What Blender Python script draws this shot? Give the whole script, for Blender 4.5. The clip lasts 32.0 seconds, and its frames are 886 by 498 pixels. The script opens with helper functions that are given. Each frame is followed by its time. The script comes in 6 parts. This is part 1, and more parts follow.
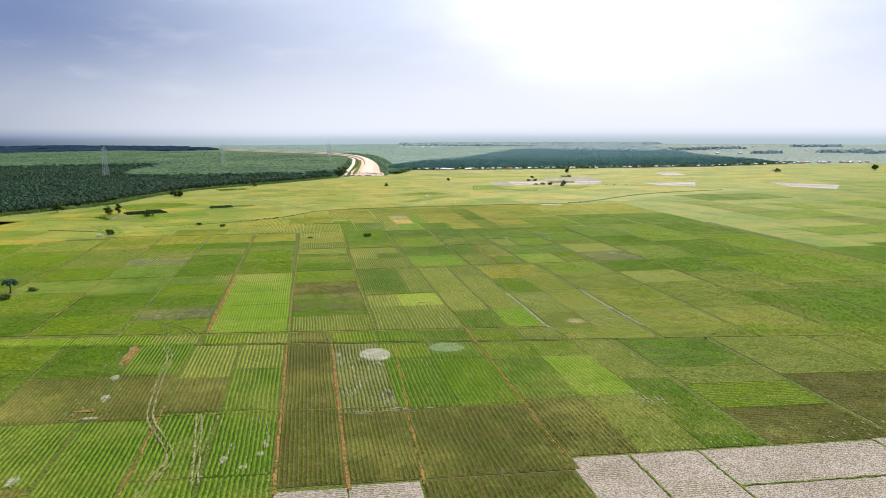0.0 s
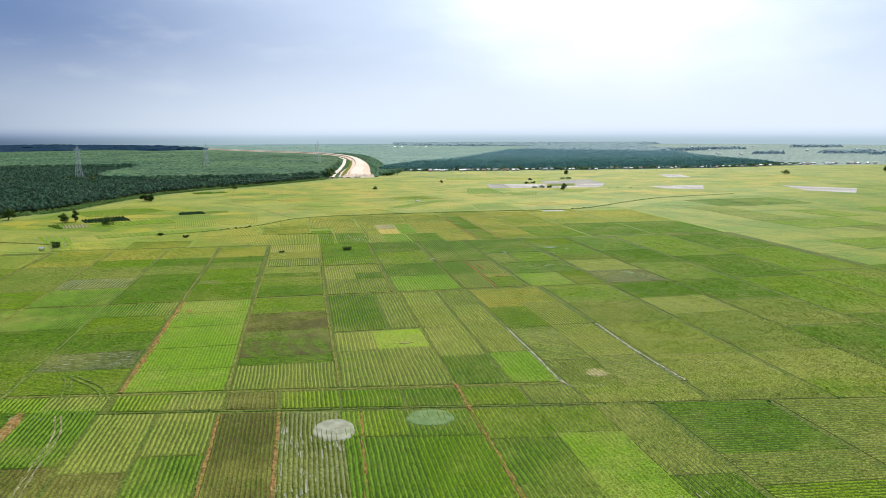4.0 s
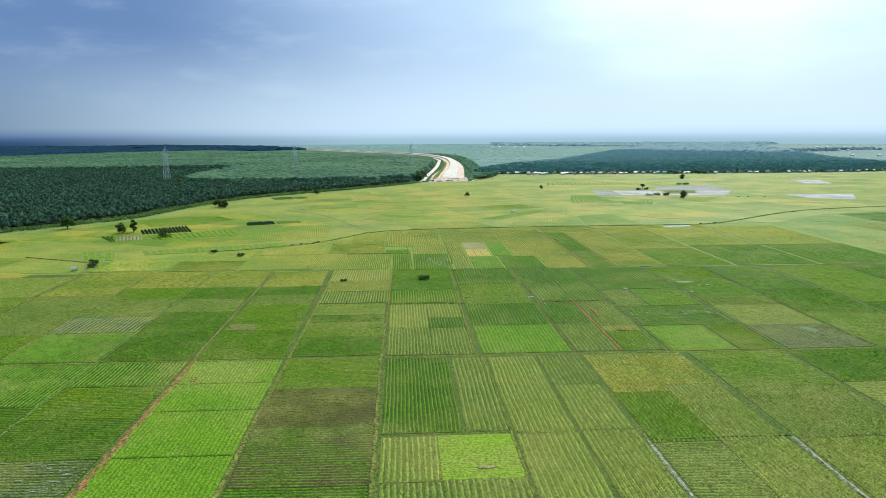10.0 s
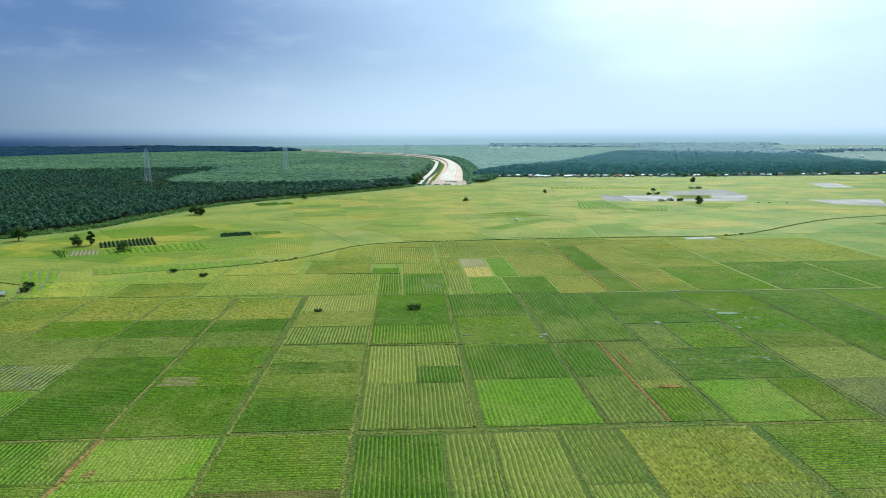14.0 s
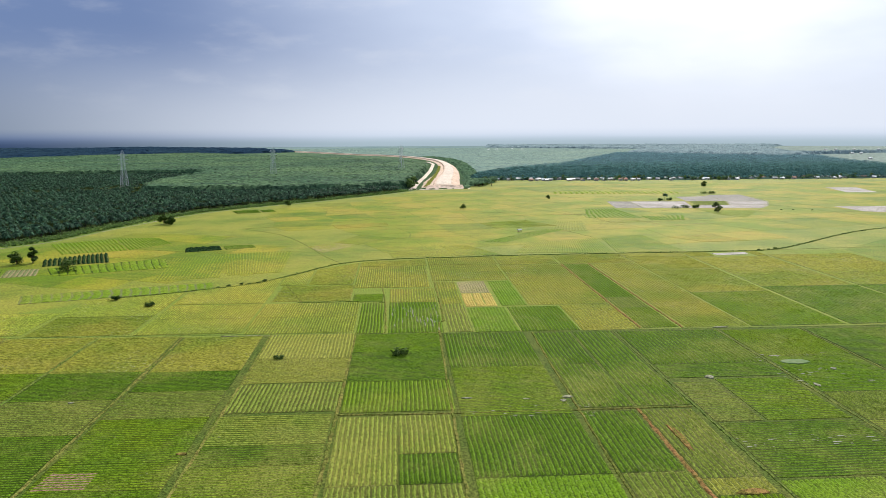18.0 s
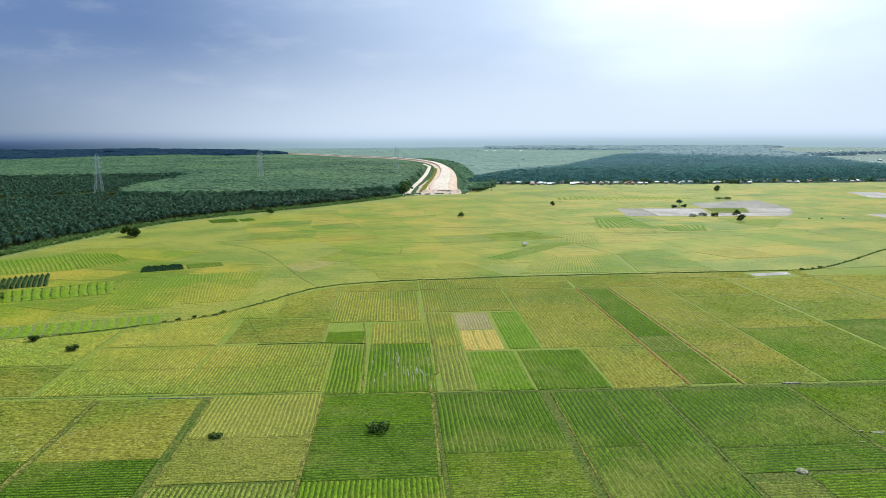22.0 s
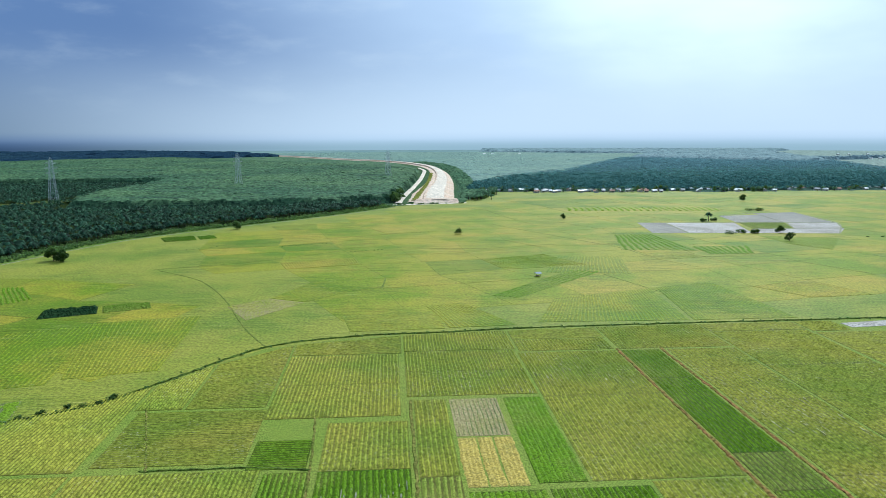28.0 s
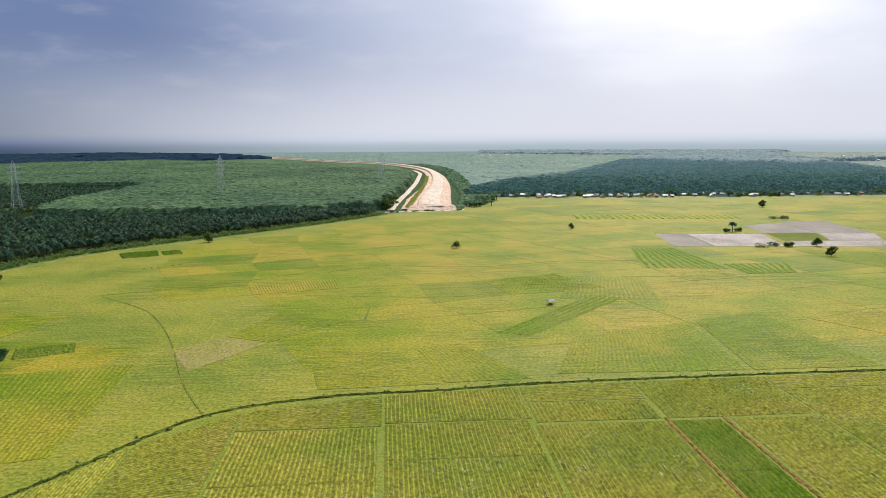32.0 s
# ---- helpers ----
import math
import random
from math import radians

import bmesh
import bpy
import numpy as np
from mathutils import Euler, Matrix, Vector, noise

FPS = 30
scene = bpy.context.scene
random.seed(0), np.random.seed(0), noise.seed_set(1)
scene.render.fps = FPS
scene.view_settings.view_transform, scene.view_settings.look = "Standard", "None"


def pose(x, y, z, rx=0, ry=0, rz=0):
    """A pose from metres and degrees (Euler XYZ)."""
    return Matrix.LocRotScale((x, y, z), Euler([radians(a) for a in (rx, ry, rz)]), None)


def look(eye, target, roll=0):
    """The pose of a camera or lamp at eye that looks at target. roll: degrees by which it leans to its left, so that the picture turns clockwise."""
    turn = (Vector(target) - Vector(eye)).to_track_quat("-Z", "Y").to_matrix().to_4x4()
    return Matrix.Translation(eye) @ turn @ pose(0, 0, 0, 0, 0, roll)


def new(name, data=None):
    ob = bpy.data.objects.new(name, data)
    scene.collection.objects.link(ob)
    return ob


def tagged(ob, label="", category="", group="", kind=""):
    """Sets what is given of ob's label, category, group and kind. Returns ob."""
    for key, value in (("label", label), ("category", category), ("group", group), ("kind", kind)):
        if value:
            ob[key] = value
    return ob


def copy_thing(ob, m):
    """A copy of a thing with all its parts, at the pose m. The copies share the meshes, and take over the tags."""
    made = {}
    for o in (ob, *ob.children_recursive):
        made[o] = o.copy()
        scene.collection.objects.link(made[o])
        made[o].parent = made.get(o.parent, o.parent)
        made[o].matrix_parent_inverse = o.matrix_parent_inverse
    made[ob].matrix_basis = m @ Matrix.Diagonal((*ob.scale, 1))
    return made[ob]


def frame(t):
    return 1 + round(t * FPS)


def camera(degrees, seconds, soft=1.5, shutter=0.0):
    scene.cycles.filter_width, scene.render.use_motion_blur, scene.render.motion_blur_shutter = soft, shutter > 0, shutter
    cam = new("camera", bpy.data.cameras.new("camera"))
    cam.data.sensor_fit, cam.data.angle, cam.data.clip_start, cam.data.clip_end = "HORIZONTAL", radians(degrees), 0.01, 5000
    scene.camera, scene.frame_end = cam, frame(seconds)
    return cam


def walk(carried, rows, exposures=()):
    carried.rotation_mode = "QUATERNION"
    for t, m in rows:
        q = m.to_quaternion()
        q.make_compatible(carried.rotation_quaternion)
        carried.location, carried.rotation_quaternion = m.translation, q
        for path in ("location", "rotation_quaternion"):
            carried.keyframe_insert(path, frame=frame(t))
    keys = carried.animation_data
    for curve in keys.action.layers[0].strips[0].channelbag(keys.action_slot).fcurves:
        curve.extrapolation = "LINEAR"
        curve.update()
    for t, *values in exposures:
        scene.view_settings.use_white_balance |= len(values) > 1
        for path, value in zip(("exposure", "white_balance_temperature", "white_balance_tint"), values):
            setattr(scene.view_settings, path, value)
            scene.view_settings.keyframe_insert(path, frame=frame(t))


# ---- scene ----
cam = camera(63.9, 32.0, soft=0.7)
METRES, EYE, TILT, LEAN, TURN = 536.9, 80.0, 0.0, 0.0, -10.7
ROWS = [
    (0.0, 0.0, 0.0, 0.0, -0.03, -9.36, 0.21),
    (0.5, 0.0009, 0.0148, -0.0, -0.05, -9.37, 0.21),
    (1.0, 0.0016, 0.0296, -0.0001, -0.07, -9.37, 0.19),
    (1.5, 0.0025, 0.0447, -0.0001, -0.1, -9.37, 0.18),
    (2.0, 0.0036, 0.0603, -0.0001, -0.14, -9.37, 0.19),
    (2.5, 0.0045, 0.0762, 0.0, -0.2, -9.37, 0.18),
    (3.0, 0.0052, 0.0916, 0.0, -0.26, -9.37, 0.16),
    (3.5, 0.0059, 0.1073, 0.0002, -0.34, -9.39, 0.15),
    (5.5, 0.0085, 0.174, -0.0003, -0.63, -9.4, 0.09),
    (6.0, 0.0093, 0.1897, -0.0, -0.7, -9.4, 0.07),
    (6.5, 0.01, 0.2047, 0.0003, -0.78, -9.4, 0.04),
    (7.0, 0.011, 0.2196, 0.0004, -0.85, -9.4, 0.08),
    (7.5, 0.012, 0.2344, 0.0005, -0.93, -9.4, 0.06),
    (8.0, 0.0129, 0.2498, 0.0003, -1.0, -9.41, 0.06),
    (8.5, 0.0125, 0.2653, 0.0006, 0.99, -9.42, 0.16),
    (9.0, 0.0099, 0.282, 0.0003, 6.6, -9.39, 0.3),
    (9.5, 0.0061, 0.2977, 0.0004, 7.36, -9.39, 0.29),
    (10.0, 0.0027, 0.3134, 0.0006, 7.41, -9.39, 0.29),
    (10.5, 0.0007, 0.3287, 0.0004, 7.44, -9.39, 0.29),
    (11.0, -0.0005, 0.3434, 0.0002, 7.44, -9.4, 0.31),
    (11.5, -0.0015, 0.3581, 0.0001, 7.44, -9.4, 0.3),
    (12.0, -0.0028, 0.3732, 0.0002, 7.42, -9.41, 0.3),
    (12.5, -0.0042, 0.3884, 0.0004, 7.39, -9.38, 0.31),
    (13.0, -0.0058, 0.4036, 0.0005, 7.36, -9.38, 0.29),
    (13.5, -0.0075, 0.4185, 0.0007, 7.34, -9.36, 0.27),
    (14.0, -0.009, 0.4335, 0.0008, 7.3, -9.35, 0.26),
    (14.5, -0.0106, 0.4488, 0.0009, 7.27, -9.35, 0.26),
    (16.5, -0.0174, 0.5114, 0.0004, 7.12, -9.3, 0.22),
    (17.0, -0.0189, 0.5269, 0.0005, 7.09, -9.29, 0.24),
    (17.5, -0.0206, 0.5421, 0.0007, 7.07, -9.26, 0.25),
    (18.0, -0.0222, 0.5576, 0.0006, 7.04, -9.26, 0.27),
    (18.5, -0.0241, 0.573, 0.0005, 7.01, -9.25, 0.26),
    (19.0, -0.0257, 0.5881, 0.0005, 6.99, -9.24, 0.27),
    (19.5, -0.0271, 0.6031, 0.0006, 6.96, -9.23, 0.28),
    (20.0, -0.0285, 0.6181, 0.0008, 6.93, -9.22, 0.28),
    (20.5, -0.0299, 0.6333, 0.0008, 6.9, -9.21, 0.27),
    (21.0, -0.0312, 0.6484, 0.001, 6.88, -9.2, 0.27),
    (21.5, -0.0329, 0.6638, 0.0011, 6.86, -9.19, 0.27),
    (22.0, -0.0347, 0.6796, 0.0011, 6.82, -9.17, 0.28),
    (22.5, -0.0365, 0.6954, 0.0011, 6.79, -9.16, 0.27),
    (23.0, -0.0382, 0.7115, 0.001, 6.76, -9.15, 0.28),
    (23.5, -0.0396, 0.7265, 0.0012, 6.73, -9.13, 0.28),
    (24.0, -0.0411, 0.7415, 0.001, 6.7, -9.12, 0.29),
    (24.5, -0.0428, 0.7568, 0.0009, 6.67, -9.1, 0.27),
    (25.0, -0.0445, 0.7726, 0.0013, 6.66, -9.1, 0.27),
    (25.5, -0.0462, 0.7882, 0.0014, 6.63, -9.07, 0.25),
    (27.5, -0.0526, 0.8539, 0.0026, 6.57, -9.04, 0.2),
    (28.0, -0.0541, 0.8704, 0.0024, 6.56, -9.01, 0.19),
    (28.5, -0.0557, 0.8866, 0.0024, 6.54, -9.0, 0.23),
    (29.0, -0.0576, 0.9025, 0.0024, 6.51, -8.99, 0.21),
    (29.5, -0.0591, 0.9175, 0.0025, 6.49, -8.96, 0.22),
    (30.0, -0.0608, 0.9327, 0.0025, 6.45, -8.94, 0.23),
    (30.5, -0.0622, 0.9483, 0.0026, 6.42, -8.92, 0.24),
    (31.0, -0.0634, 0.9641, 0.0026, 6.38, -8.9, 0.25),
    (31.5, -0.0647, 0.9797, 0.0027, 6.36, -8.91, 0.24),
    (32.0, -0.0663, 0.995, 0.0028, 6.32, -8.9, 0.24),
]
# the film's brightness and white balance drift on the way
EXPOSURES = [(0.0, 0.29, 6650, 12), (1.0, 0.29, 6950, 15), (2.0, 0.27, 6500, 10), (3.0, 0.26, 6350, 8), (6.0, 0.24, 6000, 4), (7.0, 0.24, 6300, 7), (8.0, 0.23, 6250, 6), (9.0, 0.21, 5850, 1), (13.0, 0.14, 5450, -5), (15.5, 0.14, 5450, -5), (17.0, 0.14, 5900, 3), (18.0, 0.14, 6430, 10), (19.0, 0.14, 6650, 13), (20.0, 0.14, 6600, 12), (21.0, 0.14, 6700, 13), (22.0, 0.14, 5950, 4), (23.0, 0.13, 6150, 6), (24.0, 0.12, 6650, 12), (25.0, 0.11, 6000, 4), (28.0, 0.04, 5400, -2), (29.0, 0.04, 5350, -3), (30.0, 0.04, 5650, 0), (31.0, 0.04, 6380, 9), (32.0, 0.04, 6700, 13)]
walk(cam, [(t, pose(0, 0, EYE, TILT, LEAN, TURN) @ pose(METRES * x, METRES * y, METRES * z, 90 + pitch, roll, yaw)) for t, x, y, z, yaw, pitch, roll in ROWS], EXPOSURES)
rng = np.random.default_rng(7)

# ---- world, sun ----
SUN_AZ, SUN_EL = 24.0, 40.0           # degrees clockwise from +y, above the horizon
sun_dir = Vector((math.sin(radians(SUN_AZ)) * math.cos(radians(SUN_EL)), math.cos(radians(SUN_AZ)) * math.cos(radians(SUN_EL)), math.sin(radians(SUN_EL))))
GLOW_AZ, GLOW_EL = 26.0, 22.0         # the bright break in the clouds
glow_dir = Vector((math.sin(radians(GLOW_AZ)) * math.cos(radians(GLOW_EL)), math.cos(radians(GLOW_AZ)) * math.cos(radians(GLOW_EL)), math.sin(radians(GLOW_EL))))


class Nodes:
    """A short hand for node trees."""

    def __init__(self, tree):
        self.t = tree
        tree.nodes.clear()

    def add(self, kind, **inputs):
        n = self.t.nodes.new("ShaderNode" + kind)
        for k, v in inputs.items():
            key = k.replace("_", " ")
            if key in n.inputs:
                self.put(n.inputs[key], v)
        return n

    def put(self, socket, v):
        if isinstance(v, bpy.types.NodeSocket):
            self.t.links.new(v, socket)
        else:
            socket.default_value = v

    def math(self, op, a, b=0.0, c=0.0):
        n = self.t.nodes.new("ShaderNodeMath")
        n.operation = op
        for s, v in zip(n.inputs, (a, b, c)):
            self.put(s, v)
        return n.outputs[0]

    def mix(self, f, a, b, blend="MIX"):
        n = self.t.nodes.new("ShaderNodeMix")
        n.data_type, n.blend_type = "RGBA", blend
        self.put(n.inputs[0], f)
        for s, v in ((n.inputs[6], a), (n.inputs[7], b)):
            self.put(s, v if isinstance(v, bpy.types.NodeSocket) else (*v[:3], 1))
        return n.outputs[2]

    def ramp(self, f, a, b):
        n = self.t.nodes.new("ShaderNodeMapRange")
        n.interpolation_type = "SMOOTHSTEP"
        self.put(n.inputs[0], f)
        n.inputs[1].default_value, n.inputs[2].default_value = a, b
        return n.outputs[0]

    def noise(self, vec, scale, detail=3.0, rough=0.55):
        n = self.add("TexNoise", Scale=scale, Detail=detail, Roughness=rough)
        self.t.links.new(vec, n.inputs["Vector"])
        return n.outputs["Fac"]

    def scaled(self, vec, s, turn=0.0):
        n = self.t.nodes.new("ShaderNodeMapping")
        self.t.links.new(vec, n.inputs["Vector"])
        n.inputs["Scale"].default_value = s
        n.inputs["Rotation"].default_value = (0, 0, radians(turn))
        return n.outputs[0]


world = bpy.data.worlds.new("sky")
scene.world = world
world.use_nodes = True
N = Nodes(world.node_tree)
way = N.add("TexCoord").outputs["Generated"]
sep = N.add("SeparateXYZ")
N.put(sep.inputs[0], way)
sky = N.add("TexSky")
sky.sky_type, sky.sun_disc = "NISHITA", False
sky.sun_elevation, sky.sun_rotation = radians(SUN_EL), radians(SUN_AZ)
sky.air_density, sky.dust_density = 1.0, 3.0
dot = N.add("VectorMath")
dot.operation = "DOT_PRODUCT"
N.put(dot.inputs[0], way)
dot.inputs[1].default_value = glow_dir
glow = dot.outputs["Value"]
streak = N.scaled(way, (1.0, 1.0, 3.2))
big, fine = N.noise(streak, 2.3, 4.0), N.noise(streak, 8.0, 5.0)
up = sep.outputs[2]
wobble = N.math("ADD", N.math("MULTIPLY", N.math("SUBTRACT", big, 0.5), 0.30), N.math("MULTIPLY", N.math("SUBTRACT", fine, 0.5), 0.06))
lit = N.math("ADD", glow, N.math("MULTIPLY", wobble, 0.28))
cloud = N.mix(N.ramp(lit, 0.70, 0.985), (0.128, 0.200, 0.395), (0.60, 0.69, 0.87))
cloud = N.mix(N.ramp(lit, 0.915, 1.05), cloud, (1.5, 1.5, 1.5))
cloud = N.mix(N.ramp(up, 0.45, 0.85), cloud, (1.0, 1.05, 1.13))
cloud = N.mix(N.math("MULTIPLY", N.ramp(fine, 0.5, 0.75), 0.18), cloud, (0.75, 0.76, 0.8))
haze = N.mix(N.ramp(glow, 0.42, 0.90), (0.150, 0.205, 0.30), (0.71, 0.78, 0.90))
cloud = N.mix(N.ramp(up, 0.14, -0.01), cloud, haze)
veil = N.mix(0.92, N.mix(1.0, sky.outputs[0], (0.10, 0.10, 0.10), "MULTIPLY"), cloud)
back = N.add("Background", Color=veil, Strength=1.0)
N.put(N.add("OutputWorld").inputs["Surface"], back.outputs[0])

sun = new("sun", bpy.data.lights.new("sun", "SUN"))
sun.data.energy, sun.data.angle, sun.data.color = 3.9, radians(2.5), (1.0, 0.95, 0.84)
sun.matrix_world = look(sun_dir * 100, (0, 0, 0))

# ---- materials ----
MATS = {}


def surface(name, build, rough=0.9, spec=0.2, bump=None, island=0.0, glow_through=0.0):
    """A material whose colour build(N, position) returns; bump: (scale, strength, distance); island: how much single leaves vary; glow_through: light that passes a leaf."""
    if name in MATS:
        return MATS[name]
    m = bpy.data.materials.new(name)
    m.use_nodes = True
    n = Nodes(m.node_tree)
    geo = n.add("NewGeometry")
    pos = geo.outputs["Position"]
    col = build(n, pos)
    if island:
        rnd = n.math("POWER", geo.outputs["Random Per Island"], 1.6)
        col = n.mix(island, col, n.mix(rnd, (0.3, 0.3, 0.3), (2.3, 2.3, 2.2)), "MULTIPLY")
    bsdf = n.add("BsdfPrincipled", Roughness=rough)
    n.put(bsdf.inputs["Base Color"], col if isinstance(col, bpy.types.NodeSocket) else (*col, 1))
    bsdf.inputs["Specular IOR Level"].default_value = spec
    if bump:
        b = n.add("Bump", Strength=bump[1], Distance=bump[2], Height=n.noise(pos, bump[0], 4.0))
        n.put(bsdf.inputs["Normal"], b.outputs[0])
    shade = bsdf.outputs[0]
    if glow_through:
        both = n.add("MixShader", Fac=glow_through)
        n.put(both.inputs[1], shade)
        n.put(both.inputs[2], n.add("BsdfTranslucent", Color=n.mix(1.0, col, (1.5, 1.6, 1.1), "MULTIPLY")).outputs[0])
        shade = both.outputs[0]
    n.put(n.add("OutputMaterial").inputs["Surface"], shade)
    MATS[name] = m
    return m


def blotched(a, b, c, large=0.05, small=0.45, grain=1.3, broad=0.0, flecks=False, depth=1.0):
    """Colour a in large patches with b, flecked with c."""
    def build(n, pos):
        col = n.mix(n.ramp(n.noise(pos, large, 3.0), 0.35, 0.66), a, b)
        if broad:
            col = n.mix(n.math("MULTIPLY", n.ramp(n.noise(pos, 0.017, 4.0, 0.6), 0.45, 0.72), broad), col, (0.23, 0.225, 0.05))
            col = n.mix(n.math("MULTIPLY", n.ramp(n.noise(pos, 0.045, 5.0, 0.65), 0.50, 0.70), broad * 0.7), col, (0.19, 0.20, 0.045))
            col = n.mix(n.math("MULTIPLY", n.ramp(n.noise(pos, 0.11, 4.0, 0.65), 0.52, 0.75), broad * 0.6), col, (0.07, 0.125, 0.018))
        col = n.mix(n.math("MULTIPLY", n.ramp(n.noise(pos, small, 4.0, 0.65), 0.42, 0.72), 0.45), col, c)
        if flecks:
            col = n.mix(n.math("MULTIPLY", n.ramp(n.noise(pos, 1.9, 2.0, 0.8), 0.64, 0.74), n.ramp(n.noise(pos, 0.06, 3.0), 0.35, 0.7)), col, (0.36, 0.34, 0.19))
        g = n.noise(pos, grain, 3.0, 0.7)
        return n.mix(0.85 * depth, col, n.mix(n.ramp(g, 0.33, 0.67), (0.30, 0.30, 0.30), (1.68, 1.68, 1.68)), "MULTIPLY")
    return build


def sward(a, green, tan, streak=0.5, flecks=0.5, dark=0.35, grain=0.85, turn=8.0, ploughed=0.0):
    """Grass or stubble: patches of green and tan, short streaks, pale flecks."""
    def build(n, pos):
        col = n.mix(n.ramp(n.noise(pos, 0.016, 5.0, 0.6), 0.40, 0.62), a, green)
        off = n.scaled(pos, (0.027, 0.031, 1.0), 25.0)
        col = n.mix(n.math("MULTIPLY", n.ramp(n.noise(off, 1.0, 5.0, 0.65), 0.48, 0.68), 0.32), col, tan)
        if ploughed:
            furrow = n.noise(n.scaled(pos, (0.035, 0.62, 1.0), turn), 1.0, 2.0, 0.75)
            where = n.ramp(n.noise(pos, 0.02, 3.0, 0.6), 0.38, 0.62)
            col = n.mix(n.math("MULTIPLY", n.math("MULTIPLY", n.ramp(furrow, 0.47, 0.60), where), ploughed), col, n.mix(1.0, col, (0.52, 0.60, 0.45), "MULTIPLY"))
            pale = n.math("MULTIPLY", n.ramp(furrow, 0.42, 0.30), where)
            col = n.mix(n.math("MULTIPLY", pale, ploughed * 0.5), col, (0.36, 0.33, 0.14))
        lines = n.noise(n.scaled(pos, (0.15, 0.75, 1.0), 8.0), 1.0, 4.0, 0.7)
        col = n.mix(n.math("MULTIPLY", n.ramp(lines, 0.50, 0.70), streak), col, n.mix(1.0, col, (dark, dark * 1.12, dark), "MULTIPLY"))
        pale = n.math("MULTIPLY", n.ramp(n.noise(pos, 0.8, 3.0, 0.8), 0.56, 0.68), n.ramp(n.noise(pos, 0.045, 3.0), 0.45, 0.65))
        col = n.mix(n.math("MULTIPLY", pale, flecks), col, (0.40, 0.38, 0.25))
        g = n.noise(pos, 0.85, 4.0, 0.75)
        return n.mix(grain, col, n.mix(n.ramp(g, 0.32, 0.68), (0.45, 0.47, 0.42), (1.5, 1.5, 1.5)), "MULTIPLY")
    return build


def crop(name, a, b, c, large=0.05, small=0.45):
    return surface(name, blotched(a, b, c, large, small, 2.0, 0.6, True, 0.8), 0.70, 0.022)


CROPS = {
    # vivid, green, deep, olive, straw, pale, gold beds: furrow shade darkens the colour
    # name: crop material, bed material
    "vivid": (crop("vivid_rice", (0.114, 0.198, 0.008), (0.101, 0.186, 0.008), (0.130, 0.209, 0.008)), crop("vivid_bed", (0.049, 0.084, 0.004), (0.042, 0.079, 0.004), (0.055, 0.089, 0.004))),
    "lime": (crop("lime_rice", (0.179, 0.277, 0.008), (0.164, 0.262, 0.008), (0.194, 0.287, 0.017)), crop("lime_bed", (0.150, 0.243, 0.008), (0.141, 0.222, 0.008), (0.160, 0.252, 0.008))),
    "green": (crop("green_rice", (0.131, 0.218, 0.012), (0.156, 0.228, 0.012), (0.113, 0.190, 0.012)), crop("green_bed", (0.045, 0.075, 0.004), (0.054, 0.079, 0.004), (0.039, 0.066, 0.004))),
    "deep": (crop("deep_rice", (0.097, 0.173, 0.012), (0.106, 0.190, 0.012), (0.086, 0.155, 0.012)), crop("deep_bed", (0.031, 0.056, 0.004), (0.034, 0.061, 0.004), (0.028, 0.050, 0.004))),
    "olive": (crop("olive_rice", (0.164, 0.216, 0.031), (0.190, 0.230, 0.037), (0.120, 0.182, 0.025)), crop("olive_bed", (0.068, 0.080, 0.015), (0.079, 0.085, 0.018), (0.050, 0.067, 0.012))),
    "brown": (crop("brown_stubble", (0.086, 0.104, 0.013), (0.075, 0.095, 0.012), (0.106, 0.108, 0.022)), crop("brown_bed", (0.069, 0.054, 0.019), (0.056, 0.048, 0.015), (0.085, 0.064, 0.031))),
    "hedge": (surface("hedge_leaf", blotched((0.022, 0.050, 0.020), (0.030, 0.060, 0.022), (0.045, 0.080, 0.030), 0.1, 0.5), 0.9, 0.0), surface("hedge_bed", blotched((0.040, 0.060, 0.026), (0.050, 0.060, 0.033), (0.070, 0.080, 0.039), 0.1, 0.5), 0.9, 0.0)),
    "straw": (surface("straw_stubble", sward((0.284, 0.281, 0.038), (0.190, 0.241, 0.028), (0.340, 0.270, 0.052), 0.45, 0.45), 0.75, 0.03), surface("straw_bed", sward((0.165, 0.159, 0.026), (0.112, 0.138, 0.018), (0.204, 0.161, 0.038), 0.6, 0.8), 0.75, 0.03)),
    "pale": (crop("pale_rice", (0.206, 0.258, 0.037), (0.241, 0.269, 0.044), (0.151, 0.221, 0.029)), crop("pale_bed", (0.094, 0.105, 0.019), (0.110, 0.109, 0.023), (0.069, 0.090, 0.016))),
    "gold": (crop("golden_rice", (0.250, 0.260, 0.040), (0.219, 0.243, 0.038), (0.281, 0.267, 0.050)), crop("golden_bed", (0.130, 0.138, 0.024), (0.112, 0.128, 0.022), (0.160, 0.152, 0.034))),
    "amber": (crop("amber_rice", (0.396, 0.301, 0.068), (0.360, 0.274, 0.064), (0.432, 0.337, 0.103)), crop("amber_bed", (0.306, 0.246, 0.068), (0.270, 0.228, 0.057), (0.360, 0.301, 0.103))),
    "fallow": (crop("fallow_weeds", (0.136, 0.159, 0.059), (0.153, 0.163, 0.070), (0.119, 0.146, 0.052)), crop("fallow_bed", (0.28, 0.222, 0.115), (0.23, 0.19, 0.09), (0.34, 0.285, 0.17))),
}
